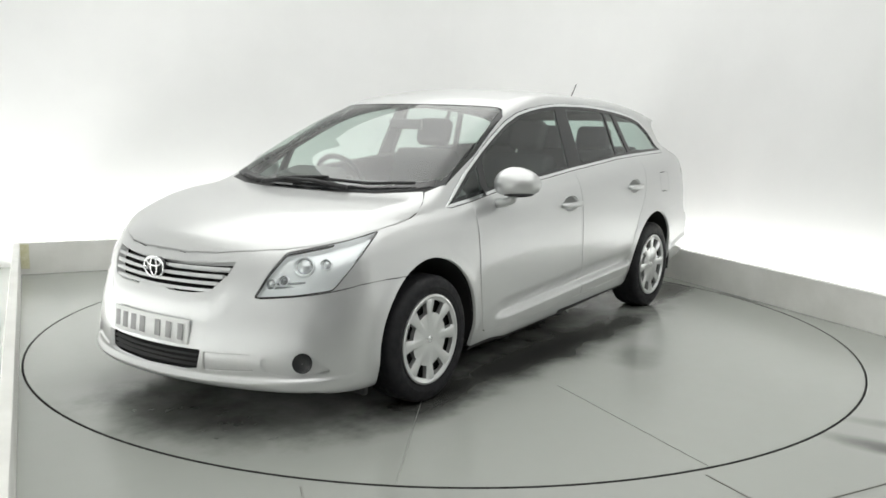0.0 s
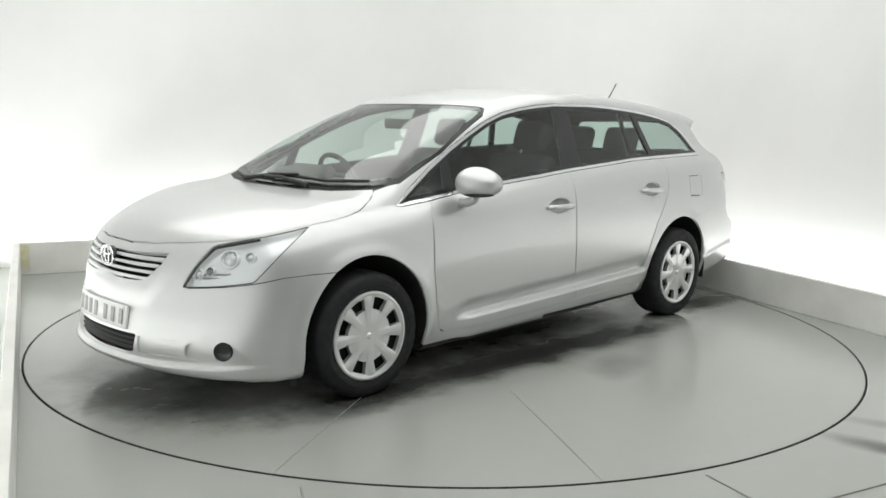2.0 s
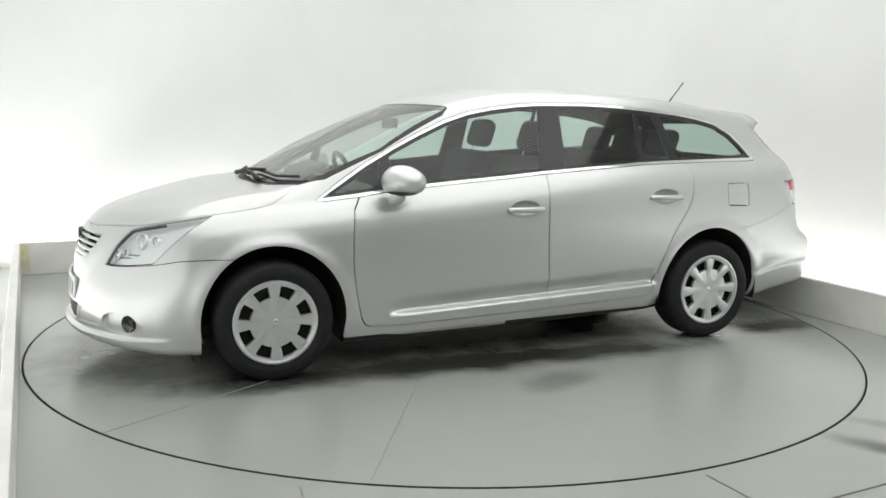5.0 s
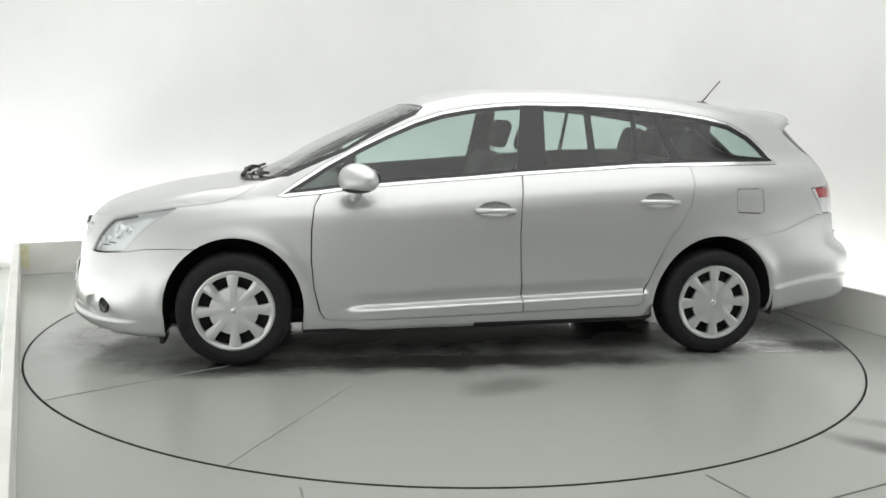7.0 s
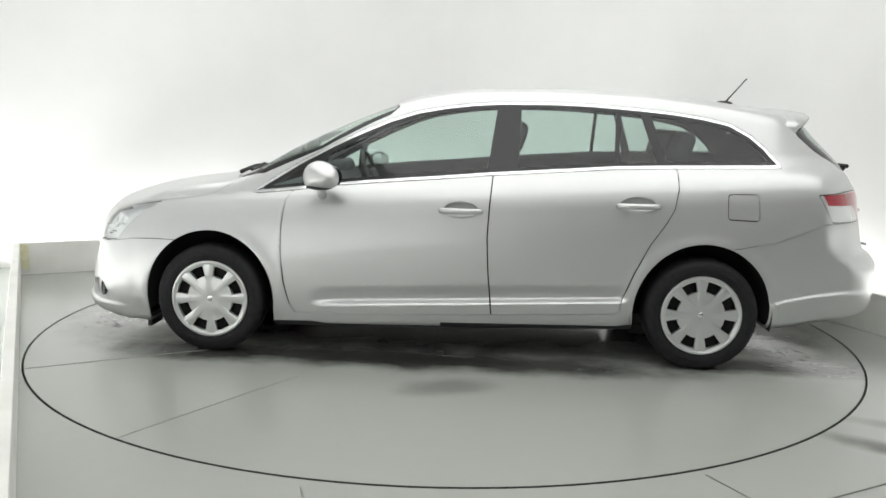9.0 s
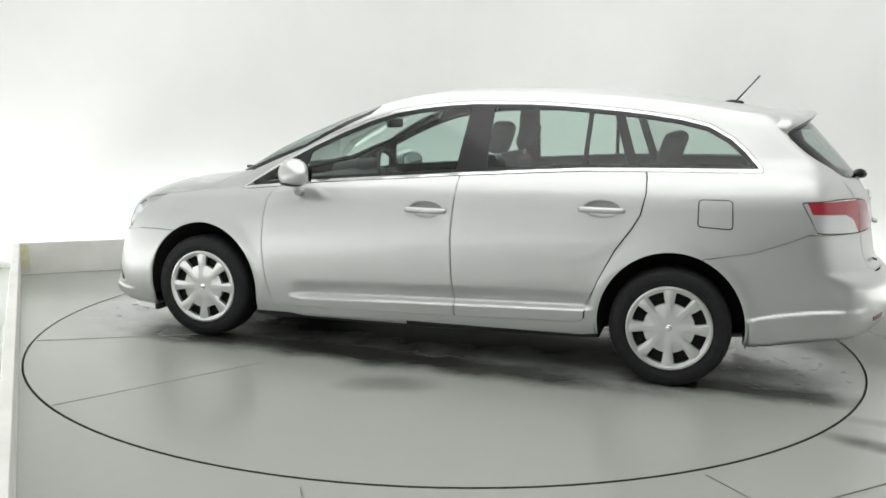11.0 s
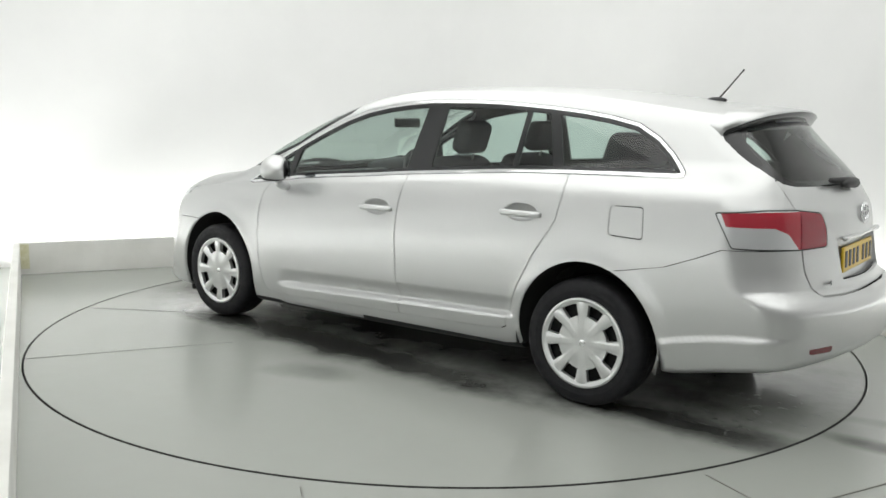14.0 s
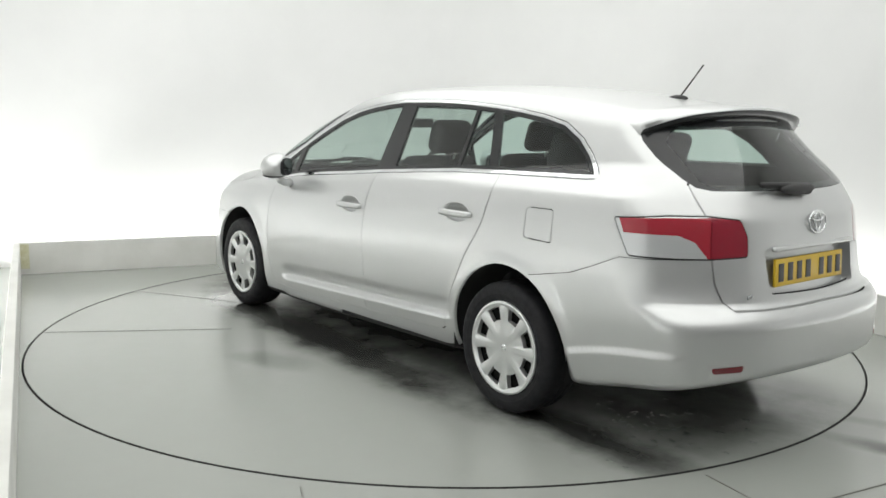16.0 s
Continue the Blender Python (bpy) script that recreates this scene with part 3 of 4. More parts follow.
    # head lamps
    lamp = rounded([(1.637, 0.580), (1.398, 0.592), (1.166, 0.613), (1.064, 0.692), (0.866, 0.846), (1.126, 0.811), (1.446, 0.764), (1.546, 0.682)], 0.022, 3)
    head, half = split(half, lamp, front_corner, lambda p: p[0][0] > 1.4 and p[0][1] > 0.2)
    face, rim = split(head, inset(lamp, 0.005), front_corner)
    both("lamp_seal", moved(rim, -0.006), PLASTIC, "black lamp seal")
    for flip in (False, True):
        m = mirrored if flip else (lambda q: q)
        hl = panel("head_lamp", m(moved(face, -0.034)), REFLECTOR, car, "bright head lamp under a clear lens", flange=-0.030)
        panel("lens", m(moved(face, -0.002)), LENS, hl, "clear lens", flange=0, shadow=False)
        s = -1 if flip else 1
        for n, (y, z, r) in enumerate(((0.640, 0.720, 0.040), (0.590, 0.660, 0.020), (0.545, 0.645, 0.024), (0.712, 0.728, 0.022))):
            p, nn = cast(np.array([(1.2, y, z)]), np.array([(1.0, 0.0, 0.0)]))
            v = nn[0]
            way = (Vector((0.9, 0.30, 0.04)) * 0.35 + Vector((float(v[0]), float(v[1]), float(v[2]))) * 0.65)
            way = Vector((way.x, way.y * s, way.z)).to_track_quat("Y", "Z").to_matrix().to_4x4()
            at = Matrix.Translation((float(p[0][0]) - 0.026 * float(v[0]), (y - 0.026 * float(v[1])) * s, z - 0.026 * float(v[2]))) @ way
            part("lamp_ring", lathe([(r * 1.15, -0.03), (r * 1.12, 0.006), (r, 0.010), (r * 0.92, 0.0), (r * 0.86, -0.012)], 28), REFLECTOR, hl, "lamp ring", at)
            part("projector", lathe([(r * 0.88, -0.014), (r * 0.8, -0.004), (r * 0.5, 0.006), (0.001, 0.010)], 28), CLEAR_LENS if n != 1 else LAMP_DARK, hl, "", at)
        bar = bmesh.new()
        for z in (0.618, 0.634):
            add_to(bar, tube([(2.075, 0.525 * s, z), (1.985, 0.63 * s, z + 0.006), (1.90, 0.70 * s, z + 0.012)], 0.005, 6))
        part("lamp_divider", bar, LAMP_DARK, hl)

    # upper grille
    mouth = [(-0.2, 0.715), (0.0, 0.715), (0.25, 0.721), (0.425, 0.733), (0.415, 0.665), (0.335, 0.588), (0.24, 0.578), (0.13, 0.576), (0.03, 0.544), (0.0, 0.54), (-0.2, 0.54)]
    fronts = lambda p: p[0][0] > 1.8 and p[0][3] > 0.3
    hole, half = split(half, mouth, ahead, fronts)
    open_, frame_ = split(hole, [(-0.2, 0.708), (0.0, 0.708), (0.25, 0.713), (0.398, 0.722), (0.385, 0.67), (0.322, 0.598), (0.24, 0.588), (0.115, 0.586), (0.07, 0.60), (0.0, 0.60), (-0.2, 0.60)], ahead)
    grille = joined("grille", moved(open_, -0.05), LINER, "dark upper grille with four silver bars", flange=0)
    panel("grille_frame", frame_ + mirrored(frame_), PAINT, grille, "silver grille surround", flange=0.04)
    for n, z in enumerate((0.694, 0.664, 0.634, 0.604)):
        wide = 0.385 - n * 0.020
        strip, _ = split(open_, [(-0.2, z), (wide, z + 0.006), (wide - 0.006, z - 0.007), (-0.2, z - 0.012)], ahead)
        strip = moved(strip, -0.003)
        for q in (strip, mirrored(strip)):
            panel("grille_bar", q, SATIN, grille, "silver grille bar", flange=0.03)
    # bonnet and the black cowl behind it
    hood = [(2.197, -1.3), (2.197, -0.73), (2.19, -0.602), (2.149, -0.459), (2.069, -0.322), (1.993, -0.226), (1.906, -0.149), (1.786, -0.091), (1.628, -0.082), (1.521, -0.091),
            (1.413, -0.11), (1.336, -0.138), (1.259, -0.21), (1.20, -0.295), (1.30, -0.505), (1.345, -0.705), (1.36, -0.957), (1.36, -1.3)]
    bonnet, half = split(half, hood, lean, lambda p: p[0][2] > 0.66)
    bonnet, gap = split(bonnet, inset(hood, 0.007), lean)
    joined("bonnet", bonnet, PAINT, "smooth silver bonnet")
    cowl, half = split(half, [(1.41, -0.2), (1.405, 0.1), (1.378, 0.3), (1.335, 0.49), (1.235, 0.69), (1.13, 0.712), (1.185, 0.63), (1.265, 0.42), (1.305, 0.2), (1.315, 0.0), (1.315, -0.2)], above, top_only)
    joined("cowl", moved(cowl, -0.012), PLASTIC, "black plastic cowl below the windscreen")

    # oval emblem, drawn as plain rings
    for at, turn, mat in (((2.250, 0, 0.672), 0, "front"), ((-2.340, 0, 0.942), 180, "rear")):
        b = bmesh.new()
        for rx, rz, cx, cz in ((0.066, 0.046, 0, 0), (0.021, 0.040, 0, 0.002), (0.048, 0.017, 0, 0.022)):
            add_to(b, tube([(0, cx + rx * math.cos(k * math.pi / 14), cz + rz * math.sin(k * math.pi / 14)) for k in range(28)], 0.0046, 6, True))
        part("emblem", b, CHROME, car, "chrome oval emblem", pose(*at, 0, 0 if turn == 0 else -6, turn))
    part("emblem_disc", lathe([(0.001, 0.004), (0.058, 0.002), (0.062, -0.012), (0.058, -0.03)], 32), GLOSS_BLACK, car, "", pose(2.241, 0, 0.672, 0, 0, -90) @ Matrix.Diagonal((1.0, 1, 0.7, 1)))

    # number plates
    def plate(name, m, mat, mount, ink=INK, bend=0.0):
        b = box(0.012, 0.51, 0.106, 0.003)
        bmesh.ops.subdivide_edges(b, edges=[q for q in b.edges if abs(q.verts[0].co.y - q.verts[1].co.y) > 0.3], cuts=11)
        for v in b.verts:
            v.co.x -= bend * v.co.y**2
        ob = part(name, b, mat, car, mount, m)
        x = -0.215
        for n in range(7):
            if n == 4:
                x += 0.035
            part("plate_mark", box(0.003, 0.036, 0.070, 0.001, (0.0072 - bend * x * x, x, 0.0)), ink, ob, "dark bar")
            x += 0.066
        return ob

    plate("number_plate", pose(2.300, 0, 0.424, 0, -6, 0), WHITE_PLATE, "white number plate with grey bars", PALE_INK, 0.40)

    # lower grille, side inserts and fog lamps
    low_ring = rounded([(-0.2, 0.356), (0.315, 0.356), (0.30, 0.272), (0.24, 0.262), (-0.2, 0.258)], 0.012, 3)
    low, half = split(half, low_ring, ahead, fronts)
    lower = joined("lower_grille", moved(low, -0.035), LINER, "black lower grille", flange=0)
    for n in range(3):
        strip, _ = split(low, [(-0.2, 0.332 - n * 0.024), (0.29, 0.332 - n * 0.024), (0.29, 0.326 - n * 0.024), (-0.2, 0.326 - n * 0.024)], ahead)
        panel("grille_slat", moved(strip, -0.012) + mirrored(moved(strip, -0.012)), PLASTIC, lower, "", flange=0.02)
    pod = rounded([(0.325, 0.350), (0.532, 0.352), (0.535, 0.280), (0.33, 0.270)], 0.008, 2)
    ins, half = split(half, pod, ahead, fronts)
    ins, _ = split(ins, inset(pod, 0.004), ahead)
    both("bumper_insert", moved(ins, -0.010), PAINT, "silver bumper insert")
    pod = rounded([(0.560, 0.340), (0.63, 0.366), (0.715, 0.362), (0.778, 0.275), (0.74, 0.264), (0.64, 0.258), (0.565, 0.28)], 0.03, 4)
    fog, half = split(half, pod, ahead, lambda p: p[0][0] > 1.75)
    for flip in (False, True):
        m = mirrored if flip else (lambda q: q)
        s = -1 if flip else 1
        f = panel("fog_lamp_pod", m(moved(fog, -0.019)), PAINT, car, "silver fog lamp recess", flange=-0.020)
        p, nn = cast(np.array([(1.2, 0.700, 0.314)]), np.array([(1.0, 0.0, 0.0)]))
        px, (vx, vy, vz) = float(p[0][0]), (float(k) for k in nn[0])
        way = Vector((vx + 0.15, vy * s, vz)).to_track_quat("Y", "Z").to_matrix().to_4x4()
        at = Matrix.Translation((px - 0.014 * vx, (0.700 - 0.014 * vy) * s, 0.314 - 0.014 * vz)) @ way
        part("fog_lamp", lathe([(0.042, -0.03), (0.042, 0.004), (0.038, 0.005), (0.035, 0.000), (0.001, 0.003)], 28), GLOSS_BLACK, f, "round dark fog lamp", at)

    # tail lamps
    tl = rounded([(-1.117, 0.970), (-1.139, 0.922), (-1.198, 0.820), (-1.409, 0.814), (-1.644, 0.811), (-1.875, 0.818), (-1.87, 0.899), (-1.824, 0.968), (-1.627, 0.984), (-1.401, 0.985)], 0.016, 3)
    rears = lambda p: p[0][0] < -1.7 and p[0][1] > 0.15
    tail, half = split(half, tl, rear_corner, rears)
    face, rim = split(tail, inset(tl, 0.006), rear_corner)
    both("lamp_seal", moved(rim, -0.005), PLASTIC, "black lamp seal")
    red, white = split(face, [(-1.148, 0.968), (-1.172, 0.912), (-1.465, 0.907), (-1.56, 0.881), (-1.65, 0.805), (-1.66, 0.79), (-2.0, 0.79), (-2.0, 1.0), (-1.62, 0.974), (-1.40, 0.974)], rear_corner)
    _, red = split(red, [(-1.648, 0.78), (-1.656, 0.78), (-1.656, 1.02), (-1.648, 1.02)], rear_corner)
    hatch_red, red = split(red, [(-1.655, 0.78), (-2.0, 0.78), (-2.0, 1.02), (-1.655, 1.02)], rear_corner)
    for flip in (False, True):
        m = mirrored if flip else (lambda q: q)
        t = panel("tail_lamp", m(red), RED_LENS, car, "red and clear tail lamp", flange=0.02)
        panel("clear_lens", m(white), CLEAR_LENS, t, "clear lower lens", flange=0.02)
        panel("inner_lens", m(hatch_red), INNER_RED, t, "darker red inner lens", flange=0.02)

    # tailgate with its window
    rearwin = [(-0.2, 1.067), (0.0, 1.067), (0.259, 1.070), (0.504, 1.074), (0.560, 1.086), (0.586, 1.120), (0.592, 1.20), (0.588, 1.265), (0.572, 1.312), (0.52, 1.338), (0.40, 1.348), (0.0, 1.35), (-0.2, 1.35)]
    back = lambda p: p[0][0] < -1.75
    pane, half = split(half, rearwin, ahead, back)
    clear, frit = split(pane, [(-0.2, 1.07), (0.34, 1.075), (0.49, 1.085), (0.530, 1.11), (0.525, 1.26), (0.46, 1.32), (-0.2, 1.335)], ahead)
    joined("rear_window", clear, GLASS, "green-tinted rear window", flange=0, shadow=False)
    joined("rear_window_frame", frit, GLOSS_BLACK, "black rear window surround")
    plate_hole = rounded([(-0.2, 0.845), (0.345, 0.842), (0.325, 0.668), (-0.2, 0.658)], 0.012, 2)
    recess, half = split(half, plate_hole, ahead, back)
    gate_ring = [(-0.2, 0.620), (0.064, 0.620), (0.259, 0.616), (0.412, 0.614), (0.528, 0.616), (0.557, 0.652), (0.575, 0.728), (0.577, 0.815), (0.577, 0.95), (0.590, 1.06), (0.585, 1.10), (0.55, 1.13), (0.50, 1.14), (-0.2, 1.14)]
    gate, half = split(half, gate_ring, ahead, lambda p: p[0][0] < -1.86)
    gate, _ = split(gate, inset(gate_ring, 0.007), ahead)
    hatch = joined("tailgate", gate, PAINT, "silver tailgate")
    panel("plate_recess", moved(recess, -0.044) + mirrored(moved(recess, -0.044)), PAINT, hatch, "", flange=-0.043)
    part("plate_handle", box(0.024, 0.62, 0.020, 0.007, (0, 0, 0)), PAINT, hatch, "silver handle bar over the plate", pose(-2.336, 0, 0.846))
    plate("number_plate", pose(-2.326, 0.012, 0.746, 0, -3, 180) @ Matrix.Diagonal((1, 1.05, 1.07, 1)), YELLOW_PLATE, "yellow number plate with dark bars")
    part("boot_script", box(0.004, 0.085, 0.012, 0.001), LAMP_DARK, hatch, "small metal lettering bar", pose(-2.325, 0.43, 0.668, 0, 0, 14))

    # fuel flap on the left only
    flap = rounded([(-1.458, 0.966), (-1.622, 0.968), (-1.632, 0.82), (-1.46, 0.826)], 0.025, 4)
    plain = half
    cut, half = split(half, flap, side, lambda p: p[0][1] > 0.5)
    cut, _ = split(cut, inset(flap, 0.006), side)
    panel("fuel_flap", cut, PAINT, car, "silver fuel flap", flange=0.01)

    # doors
    front = [(0.905, 0.912), (0.935, 0.86), (0.950, 0.734), (0.953, 0.578), (0.938, 0.421), (0.908, 0.294), (0.885, 0.250), (0.85, 0.236), (0.35, 0.246), (-0.222, 0.264),
             (-0.199, 0.509), (-0.190, 0.696), (-0.197, 0.851), (-0.214, 1.06), (-0.10, 1.06), (0.85, 0.99)]
    rear = [(-0.222, 0.264), (-0.199, 0.509), (-0.190, 0.696), (-0.197, 0.851), (-0.214, 1.06), (-0.6, 1.12), (-1.19, 1.12), (-1.205, 1.06), (-1.208, 0.98), (-1.187, 0.87), (-1.145, 0.794),
            (-1.070, 0.684), (-0.992, 0.53), (-0.93, 0.37), (-0.925, 0.31), (-0.89, 0.291), (-0.55, 0.276)]
    wing = lambda p: p[0][1] > 0.5

    def handle(x, z, s, owner):
        b = bmesh.new()
        pts = [(-0.115, 0.004), (-0.10, 0.020), (-0.05, 0.030), (0.0, 0.032), (0.05, 0.030), (0.10, 0.020), (0.115, 0.004)]
        add_to(b, tube([(px, py * s, 0.0) for px, py in pts], [0.009, 0.012, 0.013, 0.013, 0.013, 0.012, 0.009], 10))
        w = float(side_width(np.array(x), np.array(z)))
        part("door_handle", b, PAINT, owner, "silver door handle", pose(x, (w - 0.002) * s, z, 0, 0, 0) @ Matrix.Diagonal((1, 1, 1.25, 1)))
        cup = ball(0.097, 0.040, 0.0475, (0, 0, 0), 28, 16)
        bmesh.ops.delete(cup, geom=[v for v in cup.verts if v.co.y * s > 0.001], context="VERTS")
        bmesh.ops.reverse_faces(cup, faces=cup.faces)
        part("handle_cup", cup, PAINT, owner, "hollow behind the handle", pose(x, (w - 0.001) * s, z + 0.004))

    bowls = []
    for name, ring, hx, hz in (("front_door", front, -0.045, 0.838), ("rear_door", rear, -0.99, 0.888)):
        skin, half = split(half, ring, side, wing)
        skin, _ = split(skin, inset([(x + (0.0035 if name == 'rear_door' else -0.0035) * (abs(x + 0.205) < 0.03), z) for x, z in ring], 0.0075), side)
        bowl = [(hx + 0.094 * math.cos(k * math.pi / 10), hz + 0.004 + 0.045 * math.sin(k * math.pi / 10)) for k in range(20)]
        _, skin = split(skin, bowl, side)
        bowls.append(bowl)
        for s in (1, -1):
            d = panel(name, skin if s > 0 else mirrored(skin), PAINT, car, "silver door with a moulded ledge at its foot")
            handle(hx, hz, s, d)

    # bumpers
    ring = [(1.50, 0.637), (1.568, 0.637), (1.65, 0.638), (1.808, 0.633), (1.915, 0.613), (2.039, 0.593), (2.125, 0.582), (2.07, 0.68), (2.0, 0.762), (2.2, 0.80), (2.6, 0.80), (2.6, 0.0), (1.50, 0.0)]
    bumper, half = split(half, ring, side)
    bumper, _ = split(bumper, [(x + 0.0, y - (0.0045 if y < 0.7 else 0)) for x, y in ring], side)
    joined("front_bumper", bumper, PAINT, "silver front bumper")
    ring = [(-1.50, 0.672), (-1.549, 0.68), (-1.732, 0.715), (-1.861, 0.765), (-1.975, 0.815), (-2.6, 0.815), (-2.6, 0.0), (-1.50, 0.0)]
    bumper, half = split(half, ring, side)
    bumper, _ = split(bumper, [(x - 0.003, y - 0.0035) for x, y in ring], side)
    rb = joined("rear_bumper", bumper, PAINT, "silver rear bumper")
    red, _ = split(bumper, rounded([(0.525, 0.414), (0.648, 0.408), (0.642, 0.386), (0.53, 0.389)], 0.008, 2), ahead, back)
    for q in (red, mirrored(red)):
        panel("reflector", moved(q, 0.003), DARK_RED, rb, "dark red bumper reflector", flange=0.01)

    # the rest: wings, roof, sills, pillars, floor pan
    pan = [p for p in half if p[0][5] < -0.55]
    half = [p for p in half if p[0][5] >= -0.55]
    joined("floor_pan", pan, PLASTIC, "dark underbody", flange=0)
    wingp, half = split(half, [(0.90, 0.0), (0.90, 0.925), (1.25, 1.02), (2.3, 1.02), (2.3, 0.0)], side, lambda p: p[0][1] > 0.3)
    both("front_wing", wingp, PAINT, "silver front wing")
    sill, half = split(half, [(1.2, 0.0), (1.2, 0.26), (-1.2, 0.32), (-1.2, 0.0)], side, wing)
    both("sill", sill, PAINT, "silver door sill")
    roofp, half = split(half, [(-1.79, -0.1), (-1.79, 0.50), (0.28, 0.50), (0.33, -0.1)], above, lambda p: p[0][2] > 1.2)
    joined("roof", roofp, PAINT, "silver roof")
    joined("body_shell", half, PAINT, "silver rear wings and pillars")
    skin = [p for p in moved(liner, -0.022)]
    for cut_ring, way, test in ((inset(outer, 0.02), side, lambda p: p[0][1] > 0.3), (screen, above, top_only), (inset(rearwin, 0.02), ahead, back), (mouth, ahead, fronts), (lamp, front_corner, lambda p: p[0][0] > 1.3 and p[0][1] > 0.2),
                               (pod, ahead, lambda p: p[0][0] > 1.7), (plate_hole, ahead, back), (low_ring, ahead, fronts)):
        _, skin = split(skin, cut_ring, way, test)
    for bowl in bowls:
        _, skin = split(skin, bowl, side, wing)
    joined("inner_liner", skin, LINER, "dark inner lining", flange=0)

    build_trim(car)
    build_cabin(car)
    build_wheels(car)
    return car


def build_trim(car):
    # arch liners
    for c in (WHEEL_X, -WHEEL_X):
        for s in (1, -1):
            b = bmesh.new()
            prof = arc(0, 0.0, 0.378, 0.395, -12, 192, 30)
            a = [b.verts.new((c + x, s * 0.835, 0.305 + z)) for x, z in prof]
            d = [b.verts.new((c + x, s * 0.46, 0.305 + z)) for x, z in prof]
            for i in range(len(a) - 1):
                b.faces.new((a[i], a[i + 1], d[i + 1], d[i]))
            b.faces.new(d)
            part("arch_liner", b, LINER, car, "black wheel arch liner")
    # mirrors
    for s in (1, -1):
        b = ball(0.088, 0.124, 0.086, (0, 0, 0))
        for v in b.verts:
            if v.co.x < -0.058:
                v.co.x = -0.058 + (v.co.x + 0.058) * 0.35
            v.co.z *= 1.0 - 0.12 * v.co.y * s / 0.118
            if v.co.z < -0.045:
                v.co.z = -0.045 + (v.co.z + 0.045) * 0.5
        back = [f for f in b.faces if f.calc_center_median().x < -0.060]
        for f in back:
            f.material_index = 1
        mir = part("door_mirror", b, [PAINT, PLASTIC], car, "silver door mirror", pose(0.705, 0.920 * s, 1.006, 0, 0, 40 * s))
        face = lathe([(0.001, 0.0), (0.9, 0.0), (1.0, 0.02)], 32)
        part("mirror_glass", face, MIRROR, mir, "mirror glass", pose(-0.079, 0.0, 0.004, 0, 0, 90) @ Matrix.Diagonal((0.082, 0.1, 0.054, 1)))
        part("mirror_foot", tube([(0.0, -0.02 * s, -0.055), (0.005, -0.035 * s, -0.085), (0.012, -0.065 * s, -0.100), (0.02, -0.11 * s, -0.104)], [0.030, 0.024, 0.024, 0.028], 12), PAINT, mir, "silver mirror foot", pose(0, 0, 0, 0, 0, -40 * s))
        part("mirror_lower", ball(0.070, 0.085, 0.018, (0.01, 0, -0.050), 24, 10), PLASTIC, mir, "dark lower edge")
    # wipers
    for a, b_, c in (((1.345, -0.28), (1.245, 0.10), (1.175, 0.61)), ((1.33, 0.30), (1.305, -0.20), (1.235, -0.54))):
        def on(q, up):
            y2 = q[1] * q[1]
            return (q[0], q[1], float(TOP(q[0] + SWEEP(q[0]) * y2) - CROWN(q[0]) * y2) + up)
        arm = part("wiper", tube([on(a, 0.02), on(((a[0] + b_[0]) / 2, (a[1] + b_[1]) / 2), 0.035), on(b_, 0.03)], [0.014, 0.010, 0.007], 8), PLASTIC, car, "black wiper")
        mid = [on((b_[0] * (1 - t) + c[0] * t + 0.03 * (1 - abs(2 * t - 1)), b_[1] * (1 - t) + c[1] * t), 0.016) for t in (-0.5, -0.25, 0, 0.25, 0.5, 0.75, 1.0)]
        part("wiper_blade", tube(mid, 0.009, 6), PLASTIC, arm)
    w = part("rear_wiper", tube([(-2.285, 0.0, 1.075), (-2.272, 0.12, 1.09), (-2.255, 0.30, 1.098)], [0.026, 0.017, 0.012], 8), PLASTIC, car, "black rear wiper")
    part("wiper_cap", ball(0.03, 0.13, 0.024, (-2.278, 0.07, 1.078), 20, 10), PLASTIC, w)
    # aerial
    b = ball(0.055, 0.022, 0.016, (0, 0, 0.004), 20, 10)
    a = part("aerial", b, PLASTIC, car, "black roof aerial", pose(-1.60, 0, 1.446))
    part("rod", tube([(-0.01, 0, 0.01), (-0.085, 0, 0.10), (-0.13, 0, 0.155)], [0.005, 0.0036, 0.0042], 8), PLASTIC, a)
    # roof spoiler
    b = bmesh.new()
    rows = []
    n = 28
    for i in range(n + 1):
        y = -0.585 + 1.17 * i / n
        y2 = y * y
        e = max(0.0, (abs(y) - 0.38) / 0.205)
        back = -2.035 + 0.30 * y2 + 0.06 * e * e
        z0 = float(TOP(-1.80) - CROWN(-1.80) * y2) + 0.004 - 0.035 * e * e
        rows.append([b.verts.new(q) for q in ((-1.80, y, z0 - 0.006), (-1.86, y, z0 - 0.002), (-1.95 + 0.05 * e, y, z0 - 0.010), (back + 0.012, y, z0 - 0.020), (back, y, z0 - 0.029),
                                              (back + 0.02, y, z0 - 0.060), (back + 0.10, y, z0 - 0.092))])
    for r, q in zip(rows, rows[1:]):
        for j in range(6):
            b.faces.new((r[j], r[j + 1], q[j + 1], q[j])).material_index = 1 if j > 3 else 0
    b.faces.new(rows[0])
    b.faces.new(rows[-1][::-1])
    bmesh.ops.recalc_face_normals(b, faces=b.faces)
    part("spoiler", b, [PAINT, GLOSS_BLACK], car, "silver roof spoiler with a dark underside")
    # chin under the front bumper
    for s in (1, -1):
        part("mud_flap", box(0.03, 0.16, 0.07, 0.008, (1.735, 0.70 * s, 0.150)), PLASTIC, car, "black flap before the wheel")


